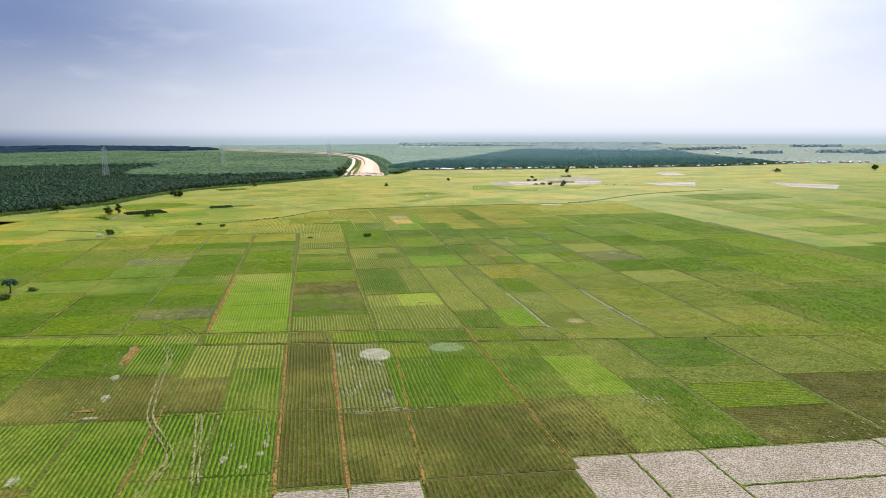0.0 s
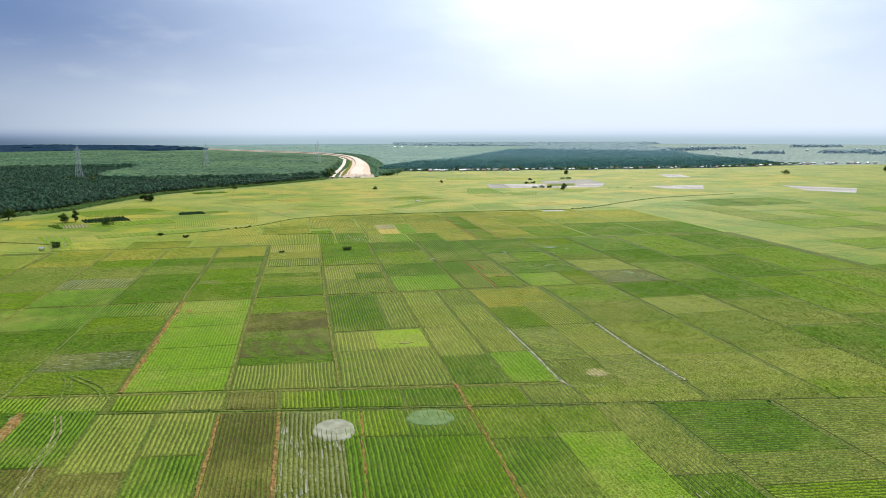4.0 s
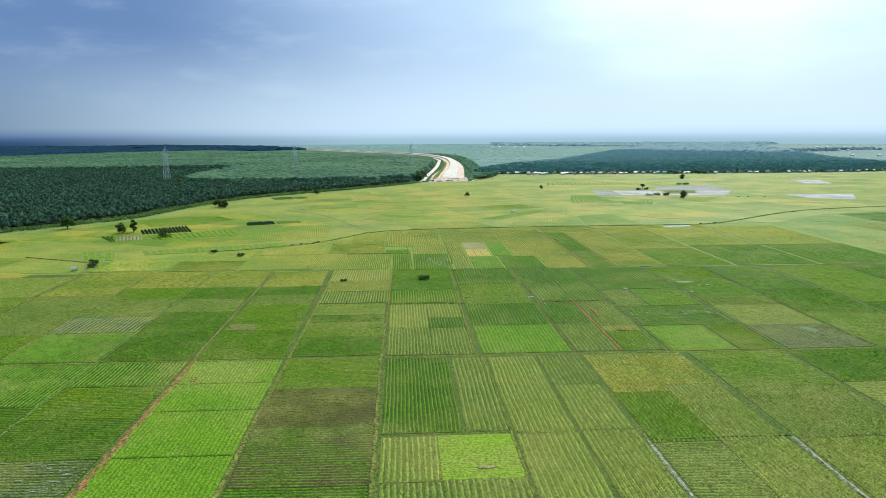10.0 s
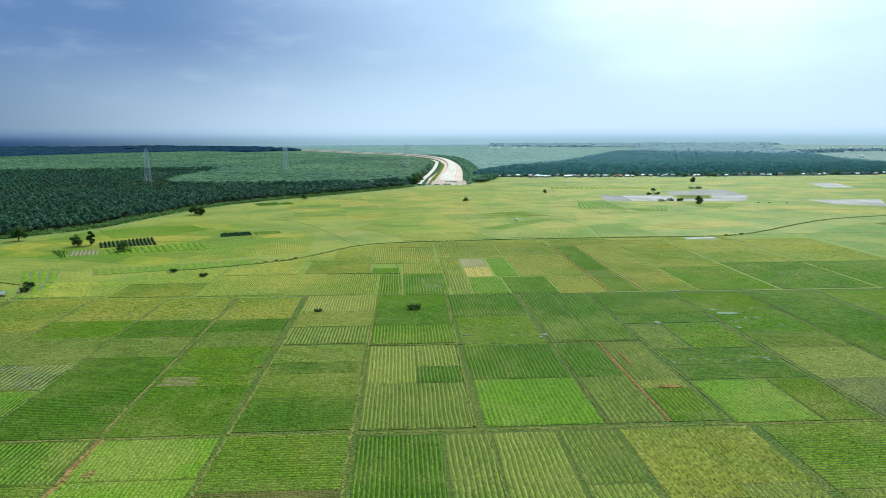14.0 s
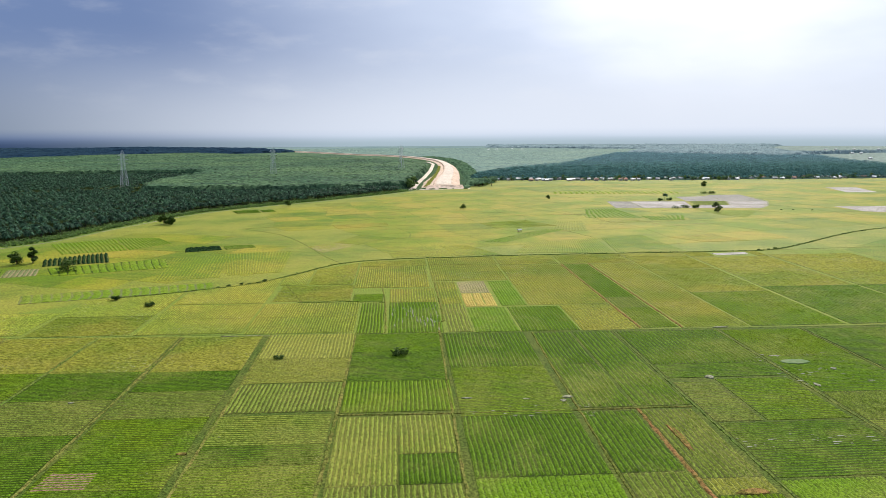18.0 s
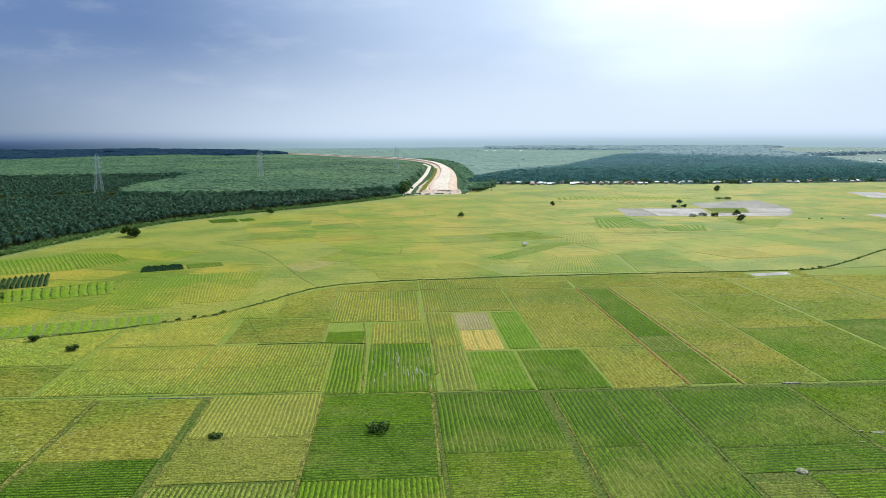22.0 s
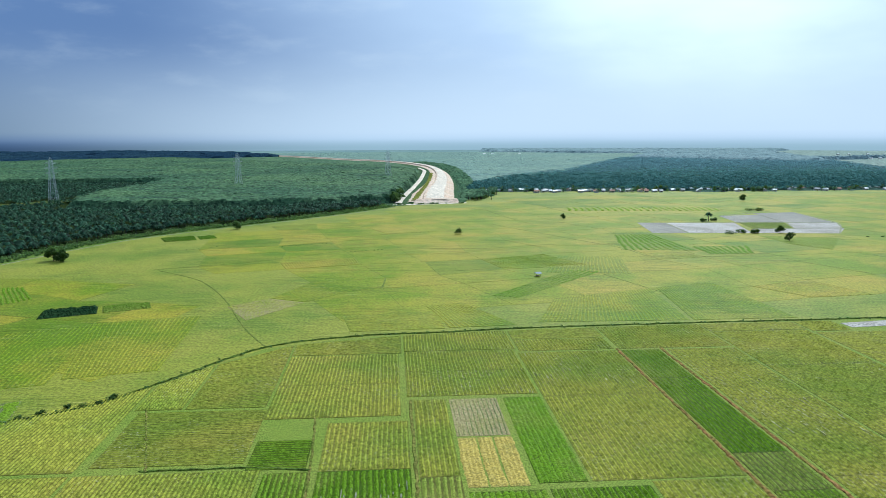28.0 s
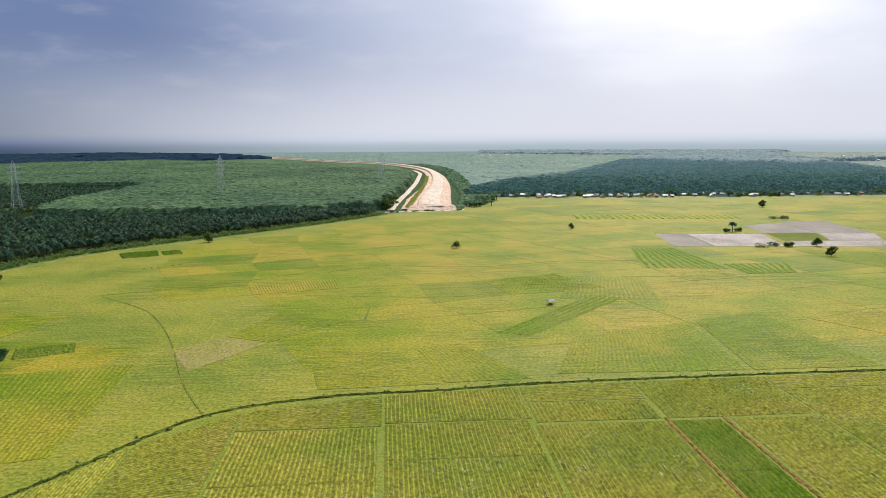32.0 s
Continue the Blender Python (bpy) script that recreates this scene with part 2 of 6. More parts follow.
# meadow tones of the far plots
MEADOW = [surface("meadow_" + w, sward(a, b, c, 0.45, 0.2, 0.45, 0.8, turn, 0.75), 0.7, 0.06) for turn, (w, a, b, c) in zip((12.0, 98.0, 70.0, -20.0, 105.0), (
    ("fresh", (0.249, 0.241, 0.018), (0.148, 0.204, 0.005), (0.352, 0.248, 0.033)),
    ("dry", (0.279, 0.245, 0.022), (0.162, 0.206, 0.007), (0.383, 0.246, 0.038)),
    ("pale", (0.285, 0.248, 0.025), (0.167, 0.209, 0.009), (0.392, 0.251, 0.041)),
    ("tan", (0.294, 0.238, 0.027), (0.175, 0.204, 0.009), (0.401, 0.246, 0.043)),
    ("lush", (0.183, 0.205, 0.015), (0.107, 0.170, 0.005), (0.257, 0.215, 0.025))))]
grass = surface("meadow_grass", sward((0.236, 0.240, 0.032), (0.154, 0.198, 0.022), (0.290, 0.245, 0.052), 0.45, 0.2, 0.45, 0.8, 14.0, 0.6), 0.7, 0.06)
field_weeds = surface("field_weeds", blotched((0.072, 0.105, 0.018), (0.105, 0.122, 0.024), (0.052, 0.085, 0.014), 0.08, 0.5), 0.75, 0.02)
verge = surface("verge_grass", blotched((0.111, 0.175, 0.028), (0.143, 0.188, 0.036), (0.091, 0.144, 0.025), 0.08, 0.5), 0.75, 0.02)
dry_bund = surface("dry_bund_earth", blotched((0.170, 0.160, 0.042), (0.104, 0.134, 0.024), (0.205, 0.170, 0.056), 0.15, 0.8), 0.95, 0.0)
red_bund = surface("reddish_bund_earth", blotched((0.225, 0.122, 0.050), (0.155, 0.130, 0.034), (0.260, 0.155, 0.064), 0.12, 0.6), 0.95, 0.0)
green_bund = surface("weedy_bund", blotched((0.085, 0.135, 0.02), (0.13, 0.165, 0.028), (0.06, 0.10, 0.016), 0.15, 0.8), 0.95, 0.1)
weak_line = surface("weedy_line", blotched((0.118, 0.148, 0.028), (0.165, 0.178, 0.038), (0.085, 0.118, 0.022), 0.15, 0.6), 0.75, 0.02)
pale_bund = surface("pale_clay_bund", blotched((0.24, 0.23, 0.16), (0.17, 0.175, 0.09), (0.30, 0.29, 0.22), 0.3, 1.2), 0.9, 0.2)
mud = surface("grey_mud", blotched((0.30, 0.262, 0.22), (0.265, 0.23, 0.19), (0.215, 0.18, 0.135), 0.05, 0.35, 2.4), 0.9, 0.05, (1.5, 0.5, 0.15))
track_mud = surface("track_mud", blotched((0.22, 0.20, 0.10), (0.15, 0.16, 0.06), (0.27, 0.25, 0.15), 0.2, 0.9), 0.9, 0.05)
far_mud = surface("pale_wet_mud", blotched((0.40, 0.365, 0.345), (0.25, 0.22, 0.195), (0.21, 0.185, 0.145), 0.022, 0.10, 0.8), 0.75, 0.08)
dark_mud = surface("dark_mud", blotched((0.15, 0.135, 0.12), (0.22, 0.195, 0.17), (0.12, 0.12, 0.07), 0.03, 0.2), 0.7, 0.1)
red_mud = surface("bare_red_soil", blotched((0.20, 0.12, 0.07), (0.17, 0.115, 0.06), (0.25, 0.17, 0.11), 0.1, 0.7), 0.9, 0.2)
wet = surface("shallow_water", lambda n, p: n.mix(n.ramp(n.noise(p, 0.35, 4.0), 0.4, 0.65), (0.19, 0.19, 0.125), (0.27, 0.27, 0.2)), 0.6, 0.1)
pond_green = surface("algae_pond", lambda n, p: n.mix(n.ramp(n.noise(p, 0.35, 4.0), 0.4, 0.65), (0.08, 0.145, 0.036), (0.13, 0.18, 0.066)), 0.6, 0.05)
straw_pale = surface("pale_straw", blotched((0.27, 0.26, 0.14), (0.22, 0.22, 0.10), (0.33, 0.31, 0.19), 0.3, 1.5), 0.9, 0.0)
ditch_water = surface("ditch_water", lambda n, p: n.mix(n.ramp(n.noise(p, 0.15), 0.4, 0.6), (0.045, 0.06, 0.018), (0.10, 0.115, 0.04)), 0.7, 0.05)
sand = surface("pale_sand", blotched((0.60, 0.51, 0.42), (0.66, 0.57, 0.48), (0.52, 0.42, 0.32), 0.02, 0.12, 0.3, depth=0.5), 0.95, 0.1)
laterite = surface("red_laterite", blotched((0.57, 0.40, 0.30), (0.62, 0.49, 0.39), (0.47, 0.38, 0.25), 0.02, 0.12, 0.3, depth=0.5), 0.95, 0.1)
frond = surface("palm_frond", blotched((0.024, 0.058, 0.036), (0.036, 0.078, 0.046), (0.100, 0.185, 0.125), 0.02, 0.3), 0.55, 0.025, glow_through=0.35, island=0.9)
leaf = surface("tree_leaf", blotched((0.05, 0.09, 0.018), (0.07, 0.115, 0.024), (0.035, 0.07, 0.014), 0.1, 0.6), 0.7, 0.1, glow_through=0.2)
shrub_leaf = surface("shrub_leaf", blotched((0.095, 0.160, 0.052), (0.130, 0.192, 0.066), (0.060, 0.108, 0.038), 0.08, 0.5), 0.7, 0.1, glow_through=0.4)
bark = surface("bark", blotched((0.10, 0.08, 0.06), (0.13, 0.11, 0.08), (0.07, 0.055, 0.04), 0.5, 3.0), 0.95, 0.1)


def wooded(a, b, c, gap):
    """Closed crowns: broad patches; shade in breaks along the rows and single lit crowns put into the colour."""
    def build(n, pos):
        col = n.mix(n.ramp(n.noise(pos, 0.004, 4.0, 0.6), 0.40, 0.62), a, b)
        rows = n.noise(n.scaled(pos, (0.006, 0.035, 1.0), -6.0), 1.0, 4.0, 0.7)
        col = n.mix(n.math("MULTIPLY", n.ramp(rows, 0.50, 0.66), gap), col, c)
        stands = n.noise(n.scaled(pos, (0.012, 0.05, 1.0), 9.0), 1.0, 5.0, 0.7)
        col = n.mix(n.math("MULTIPLY", n.ramp(stands, 0.48, 0.70), 0.6), col, n.mix(1.0, b, (1.35, 1.3, 1.2), "MULTIPLY"))
        g = n.noise(pos, 0.2, 5.0, 0.85)
        return n.mix(1.0, col, n.mix(n.ramp(g, 0.36, 0.64), (0.35, 0.38, 0.42), (1.6, 1.6, 1.5)), "MULTIPLY")
    return build


rubber_leaf = surface("rubber_canopy", wooded((0.050, 0.102, 0.054), (0.080, 0.138, 0.064), (0.024, 0.055, 0.042), 0.85), 0.85, 0.05)
# distance haze put into the colours, bluer and paler for farther stands
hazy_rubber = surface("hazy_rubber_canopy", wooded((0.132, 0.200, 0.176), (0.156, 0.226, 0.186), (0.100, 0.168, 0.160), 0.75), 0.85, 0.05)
mid_frond = surface("haze_tinted_village_frond", blotched((0.056, 0.128, 0.136), (0.072, 0.152, 0.156), (0.122, 0.222, 0.216), 0.01, 0.2), 0.7, 0.0, glow_through=0.3, island=0.7)
far_frond = surface("haze_tinted_distant_frond", blotched((0.080, 0.164, 0.172), (0.098, 0.190, 0.194), (0.140, 0.245, 0.240), 0.006, 0.1), 0.7, 0.0, glow_through=0.3, island=0.6)
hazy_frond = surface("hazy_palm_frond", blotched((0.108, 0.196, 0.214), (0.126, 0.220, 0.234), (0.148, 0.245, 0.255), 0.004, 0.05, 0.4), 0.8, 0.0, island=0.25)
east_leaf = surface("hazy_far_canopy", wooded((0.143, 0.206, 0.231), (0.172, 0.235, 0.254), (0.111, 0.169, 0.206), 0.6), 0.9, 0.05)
roadside_leaf = surface("roadside_scrub_leaf", wooded((0.085, 0.150, 0.085), (0.110, 0.175, 0.095), (0.050, 0.100, 0.070), 0.7), 0.85, 0.0)
# cloud shade and blue haze are put into this dark canopy colour
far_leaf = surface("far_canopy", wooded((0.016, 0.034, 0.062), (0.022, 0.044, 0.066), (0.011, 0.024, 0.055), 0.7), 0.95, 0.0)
steel = surface("galvanised_steel", lambda n, p: n.mix(n.noise(p, 0.6), (0.56, 0.58, 0.62), (0.66, 0.68, 0.70)), 0.6, 0.3)
plaster = surface("house_plaster", blotched((0.62, 0.60, 0.55), (0.52, 0.50, 0.46), (0.7, 0.68, 0.64), 0.1, 0.8), 0.9, 0.2)
ROOFS = [surface("zinc_roof", blotched((0.72, 0.73, 0.74), (0.62, 0.63, 0.64), (0.5, 0.46, 0.42), 0.15, 0.6), 0.55, 0.4),
         surface("rusty_roof", blotched((0.34, 0.17, 0.12), (0.28, 0.14, 0.10), (0.42, 0.26, 0.2), 0.15, 0.6), 0.8, 0.2),
         surface("tile_roof", blotched((0.44, 0.26, 0.19), (0.36, 0.22, 0.17), (0.30, 0.2, 0.16), 0.15, 0.6), 0.8, 0.2),
         surface("grey_roof", blotched((0.34, 0.35, 0.36), (0.42, 0.43, 0.44), (0.3, 0.27, 0.25), 0.15, 0.6), 0.7, 0.3)]
dark_glass = surface("dark_window", lambda n, p: (0.03, 0.035, 0.04), 0.15, 0.5)
door_wood = surface("door_wood", blotched((0.16, 0.09, 0.05), (0.13, 0.075, 0.04), (0.2, 0.12, 0.07), 1.0, 4.0), 0.7, 0.3)
blue_tarp = surface("blue_tarpaulin", lambda n, p: n.mix(n.noise(p, 2.0), (0.26, 0.30, 0.36), (0.36, 0.40, 0.44)), 0.7, 0.2)

# ---- mesh helpers ----


def mesh_of(name, verts, faces, mats, index=None, smooth=False):
    """A mesh from numpy arrays; faces: (n, 3) or (n, 4), or a list of two such arrays."""
    me = bpy.data.meshes.new(name)
    groups = faces if isinstance(faces, list) else [faces]
    groups = [np.asarray(f, dtype=np.int32) for f in groups if len(f)]
    verts = np.asarray(verts, dtype=np.float32)
    loops = np.concatenate([f.ravel() for f in groups])
    sizes = np.concatenate([np.full(len(f), f.shape[1], dtype=np.int32) for f in groups])
    me.vertices.add(len(verts))
    me.vertices.foreach_set("co", verts.ravel())
    me.loops.add(len(loops))
    me.loops.foreach_set("vertex_index", loops)
    me.polygons.add(len(sizes))
    me.polygons.foreach_set("loop_start", np.concatenate([[0], np.cumsum(sizes)[:-1]]).astype(np.int32))
    for m in mats if isinstance(mats, (list, tuple)) else [mats]:
        me.materials.append(m)
    if index is not None:
        me.polygons.foreach_set("material_index", np.asarray(index, dtype=np.int32))
    me.polygons.foreach_set("use_smooth", np.full(len(sizes), smooth))
    me.update(calc_edges=True)
    me.validate()
    return me


def part(name, me, parent, label="", kind=""):
    ob = new(name, me)
    ob.parent = parent
    return tagged(ob, label=label, kind=kind)


def empty(name, at=(0, 0, 0), label="", category="", group="", kind=""):
    ob = new(name)
    ob.location = at
    return tagged(ob, label, category, group, kind)


class Build:
    """Gathers boxes, tubes and quads into one mesh."""

    def __init__(self):
        self.v, self.q, self.t, self.n = [], [], [], 0

    def add(self, v, quads=(), tris=()):
        v = np.asarray(v, dtype=float)
        self.v.append(v)
        self.q += [[i + self.n for i in f] for f in quads]
        self.t += [[i + self.n for i in f] for f in tris]
        self.n += len(v)
        return self

    def box(self, x0, y0, z0, x1, y1, z1):
        v = [(x, y, z) for z in (z0, z1) for y in (y0, y1) for x in (x0, x1)]
        return self.add(v, [(0, 2, 3, 1), (4, 5, 7, 6), (0, 1, 5, 4), (2, 6, 7, 3), (0, 4, 6, 2), (1, 3, 7, 5)])

    def tube(self, a, b, ra, rb, sides=6):
        a, b = Vector(a), Vector(b)
        d = (b - a).normalized()
        s = d.orthogonal().normalized()
        u = d.cross(s)
        v = []
        for p, r in ((a, ra), (b, rb)):
            for k in range(sides):
                w = 2 * math.pi * k / sides
                v.append(p + (s * math.cos(w) + u * math.sin(w)) * r)
        quads = [(k, (k + 1) % sides, sides + (k + 1) % sides, sides + k) for k in range(sides)]
        return self.add([tuple(p) for p in v], quads)

    def mesh(self, name, mat, smooth=False):
        fs = []
        if self.q:
            fs.append(np.array(self.q))
        if self.t:
            fs.append(np.array(self.t))
        return mesh_of(name, np.concatenate(self.v), fs, mat, smooth=smooth)


def inside(px, py, poly):
    """Which of the points lie in the polygon."""
    hit = np.zeros(np.shape(px), dtype=bool)
    for (x0, y0), (x1, y1) in zip(poly, poly[1:] + poly[:1]):
        if y0 != y1:
            hit ^= ((y0 > py) != (y1 > py)) & (px < (x1 - x0) * (py - y0) / (y1 - y0) + x0)
    return hit


def lattice(nx, ny, cells, seed):
    """Smooth random values between 0 and 1 on an nx by ny grid."""
    r = np.random.default_rng(seed)
    cx, cy = max(2, int(cells[0]) + 2), max(2, int(cells[1]) + 2)
    c = r.random((cx, cy))
    gx, gy = np.linspace(0, cx - 1.001, nx), np.linspace(0, cy - 1.001, ny)
    ix, iy = gx.astype(int), gy.astype(int)
    fx, fy = (gx - ix)[:, None], (gy - iy)[None, :]
    fx, fy = fx * fx * (3 - 2 * fx), fy * fy * (3 - 2 * fy)
    a, b = c[ix][:, iy], c[ix + 1][:, iy]
    d, e = c[ix][:, iy + 1], c[ix + 1][:, iy + 1]
    return (a * (1 - fx) + b * fx) * (1 - fy) + (d * (1 - fx) + e * fx) * fy


def smooth_path(pts, step):
    """Points at even steps along a rounded line through pts."""
    p = np.array(pts, dtype=float)
    q = np.concatenate([[2 * p[0] - p[1]], p, [2 * p[-1] - p[-2]]])
    out = []
    for i in range(1, len(q) - 2):
        n = max(2, int(np.hypot(*(q[i + 1] - q[i])) / step))
        for t in np.arange(n) / n:
            a, b, c, d = q[i - 1:i + 3]
            out.append(0.5 * ((2 * b) + (c - a) * t + (2 * a - 5 * b + 4 * c - d) * t * t + (3 * b - a - 3 * c + d) * t ** 3))
    out.append(p[-1])
    return np.array(out)


def strip_mesh(name, line, profile, mat, wander=0.0, uneven=0.0, seed=1, taper=None):
    """A strip along a line; profile: (offset across, height) pairs."""
    r = np.random.default_rng(seed)
    line = np.asarray(line)
    d = np.gradient(line, axis=0)
    d /= np.linalg.norm(d, axis=1)[:, None] + 1e-9
    nrm = np.stack([d[:, 1], -d[:, 0]], 1)
    k, n = len(profile), len(line)
    off = np.array([p[0] for p in profile])[None, :] * (1 + wander * (r.random((n, k)) - 0.5) * 2)
    if taper is not None:
        off = off * np.asarray(taper)[:, None]
    z = np.array([p[1] for p in profile])[None, :] * (1 + uneven * (r.random((n, k)) - 0.5) * 2)
    v = np.zeros((n, k, 3))
    v[:, :, :2] = line[:, None, :] + nrm[:, None, :] * off[:, :, None]
    v[:, :, 2] = z
    i, j = np.meshgrid(np.arange(n - 1), np.arange(k - 1), indexing="ij")
    a = (i * k + j).ravel()
    return mesh_of(name, v.reshape(-1, 3), np.stack([a, a + 1, a + k + 1, a + k], 1), mat)


# ---- ground ----
def ground_sheet():
    g = np.array([[-9000, -3000], [9000, -3000], [9000, 9000], [-9000, 9000]])
    v = np.concatenate([g, np.zeros((4, 1))], 1)
    return tagged(new("ground", mesh_of("ground", v, np.array([[0, 1, 2, 3]]), grass)), "flat yellow-green meadow plain reaching the horizon", "ground", kind="structure")


ground_sheet()
tagged(new("field_base", mesh_of("field_base", [(-260, 110, 0.02), (350, 110, 0.02), (350, 573, 0.02), (-260, 580, 0.02)], np.array([[0, 1, 2, 3]]), field_weeds)), "green weedy ground between the rice fields", "ground", kind="structure")

tagged(new("stubble_base", mesh_of("stubble_base", [(350, 573.5, 0.02), (350, 760, 0.02), (300, 762, 0.02), (262, 759, 0.02), (120, 755, 0.02), (43, 748, 0.02), (8, 735, 0.02), (-34, 679, 0.02), (-100, 646, 0.02), (-160, 600, 0.02), (-260, 580.5, 0.02)], np.array([list(range(11))]), CROPS["olive"][0])), "weedy ground between the stubble fields", "ground", kind="structure")

tagged(new("eastern_base", mesh_of("eastern_base", [(350, 250, 0.02), (620, 300, 0.02), (900, 700, 0.02), (900, 1000, 0.02), (620, 880, 0.02), (440, 826, 0.02), (351, 762, 0.02)], np.array([list(range(7))]), MEADOW[4])), "lush green ground of the eastern fields", "ground", kind="structure")

# ---- fields ----


def shear(x, y):
    """The cross lines of the southern block run slightly aslant."""
    return y - np.interp(y, [150, 200, 265, 285, 325], [0.06, 0.09, 0.15, 0.12, 0.0]) * (x - 25)


LABELS = {
    "vivid": "bright green young rice paddy with dense rows", "lime": "light lime-green rice paddy with an even stand",
    "green": "mid-green planted rice field in long rows", "deep": "deep green rice field with thick rows",
    "olive": "olive green field of rows over dry soil", "brown": "brownish stubble field in close rows",
    "straw": "yellow-green straw stubble field with faint rows", "pale": "pale green rice field with light rows", "gold": "golden ripening rice field between narrow bunds",
    "amber": "amber harvested rice plot with dark furrows", "fallow": "pale fallow plot with thin weeds",
    "hedge": "dark dense beds of tall leafy plants",
    "mud": "grey ploughed mud plot with puddled surface", "darkmud": "dark grey wet mud plot", "wetmud": "pale grey wet mud plot among meadows", "red": "bare reddish soil plot",
}
field_count = [0]


def quad_field(quad, style, along="y", gap=1.5, tall=0.38, patchy=0.35, step=0.74, width=None, bed=None, stand=None):
    """A field on four corners (south-west, south-east, north-east, north-west) with crop rows along y or x."""
    field_count[0] += 1
    seed = 100 + field_count[0]
    r = np.random.default_rng(seed)
    q = np.array(quad, dtype=float)
    mid = q.mean(0)
    q = q - mid
    ob = empty("rice_field" if style not in ("mud", "darkmud", "red", "wetmud") else "mud_plot", (*mid, 0), LABELS[style], "field", "fields of the plain")
    plain = {"mud": mud, "wetmud": far_mud, "darkmud": dark_mud, "red": red_mud}.get(style)
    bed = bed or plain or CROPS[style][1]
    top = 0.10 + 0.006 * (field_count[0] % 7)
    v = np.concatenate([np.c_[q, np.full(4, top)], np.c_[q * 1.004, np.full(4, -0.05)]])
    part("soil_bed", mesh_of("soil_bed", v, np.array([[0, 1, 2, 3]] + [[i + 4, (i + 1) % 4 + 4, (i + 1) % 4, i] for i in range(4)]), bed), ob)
    if style == "mud":
        gap, tall, width, patchy, step, along = 0.9, 0.10, 0.16, 0.9, 0.5, "x"
    elif plain:
        return ob
    if gap < 2.5 and tall < 0.5 and not plain:
        gap *= 0.86
    if along == "x":
        tall *= 0.5
    if style == "straw":
        tall, gap = tall * 0.95, gap * 0.88
        width = width or gap * 0.34
    a, b, c, d = q if along == "y" else (q[0], q[3], q[2], q[1])
    across = (np.linalg.norm(b - a) + np.linalg.norm(c - d)) / 2
    length = (np.linalg.norm(d - a) + np.linalg.norm(c - b)) / 2
    nr, ns = max(2, int(across / gap)), max(3, int(length / step))
    u = ((np.arange(nr) + 0.5) / nr)[:, None] + (r.random((nr, ns)) - 0.5) * 0.12 / nr
    u = u + (lattice(nr, ns, (nr / 9, length / 14), seed + 5) - 0.5) * 0.35 / nr
    w = np.clip(np.linspace(0.004, 0.996, ns)[None, :] + (r.random((nr, ns)) - 0.5) * 0.7 / ns, 0, 1)
    p = ((1 - u) * (1 - w))[..., None] * a + (u * (1 - w))[..., None] * b + (u * w)[..., None] * c + ((1 - u) * w)[..., None] * d
    side = (b - a) / np.linalg.norm(b - a)
    low = lattice(nr, ns, (across / 11, length / 11), seed)
    thin = np.clip(1.25 - patchy * 1.4 * low, 0.25, 1.1)
    clump = lattice(nr, ns, (across / 2.6, length / 2.2), seed + 9)
    h = tall * (0.60 + 0.55 * clump + 0.3 * r.random((nr, ns))) * thin
    h[clump < 0.02 + 0.16 * patchy * low] *= 0.3
    h[:, [0, -1]] = 0.02
    half = (width or gap * 0.35) * (0.86 + 0.22 * clump + 0.12 * r.random((nr, ns))) * (0.6 + 0.4 * thin)
    v = np.zeros((nr, ns, 3, 3))
    for k, (s, z) in enumerate(((-1, 0), (0, 1), (1, 0))):
        v[:, :, k, :2] = p + side * (half * s + (r.random((nr, ns)) - 0.5) * half * 0.42)[..., None]
        v[:, :, k, 2] = top - 0.03 + h * z * (0.8 + 0.4 * r.random((nr, ns)))
    i, j = np.meshgrid(np.arange(nr), np.arange(ns - 1), indexing="ij")
    base = ((i * ns + j) * 3).ravel()
    f = np.concatenate([np.stack([base + k, base + k + 1, base + k + 4, base + k + 3], 1) for k in range(2)])
    if along != "y":
        f = f[:, ::-1]
    rows_name = "ploughed_ridge" if plain else "crop_rows"
    part(rows_name, mesh_of(rows_name, v.reshape(-1, 3), f, stand or CROPS["brown" if plain else style][0]), ob, kind="stuff")
    return ob


def field(x0, x1, y0, y1, style, along="y", gap=1.5, **more):
    e = 0.06
    more.setdefault("step", 0.74 if x0 > -112 and x1 < 212 else 1.1)
    x0, x1, y0, y1 = x0 + e, x1 - e, y0 + e, y1 - e
    return quad_field([(x0, shear(x0, y0)), (x1, shear(x1, y0)), (x1, shear(x1, y1)), (x0, shear(x0, y1))], style, along, gap, **more)


def column(x0, x1, cuts, along="y"):
    """Fields one behind the other: cuts is y, (style, along, gap), y, (style, ...), y ..."""
    for i in range(0, len(cuts) - 2, 2):
        s = cuts[i + 1]
        field(x0, x1, cuts[i], cuts[i + 2], s[0], s[1] if len(s) > 1 else along, s[2] if len(s) > 2 else 1.5, **(s[3] if len(s) > 3 else {}))


def bund(name, pts, half, tall, mat, label, seed=1, straight=True):
    line = smooth_path(pts, 1.6)
    half, tall = half * 0.95, tall * 0.8
    if straight:
        line = line + (np.random.default_rng(seed).random(line.shape) - 0.5) * 0.4
    prof = [(-half, 0.0), (-half * 0.55, tall), (half * 0.5, tall * 0.95), (half, 0.0)]
    return tagged(new(name, strip_mesh(name, line, prof, mat, 0.3, 0.35, seed)), label, "bund", "bunds between the fields", "structure")


dense = {"patchy": 0.1, "tall": 0.22, "width": 0.66}
bare = {"patchy": 0.75}

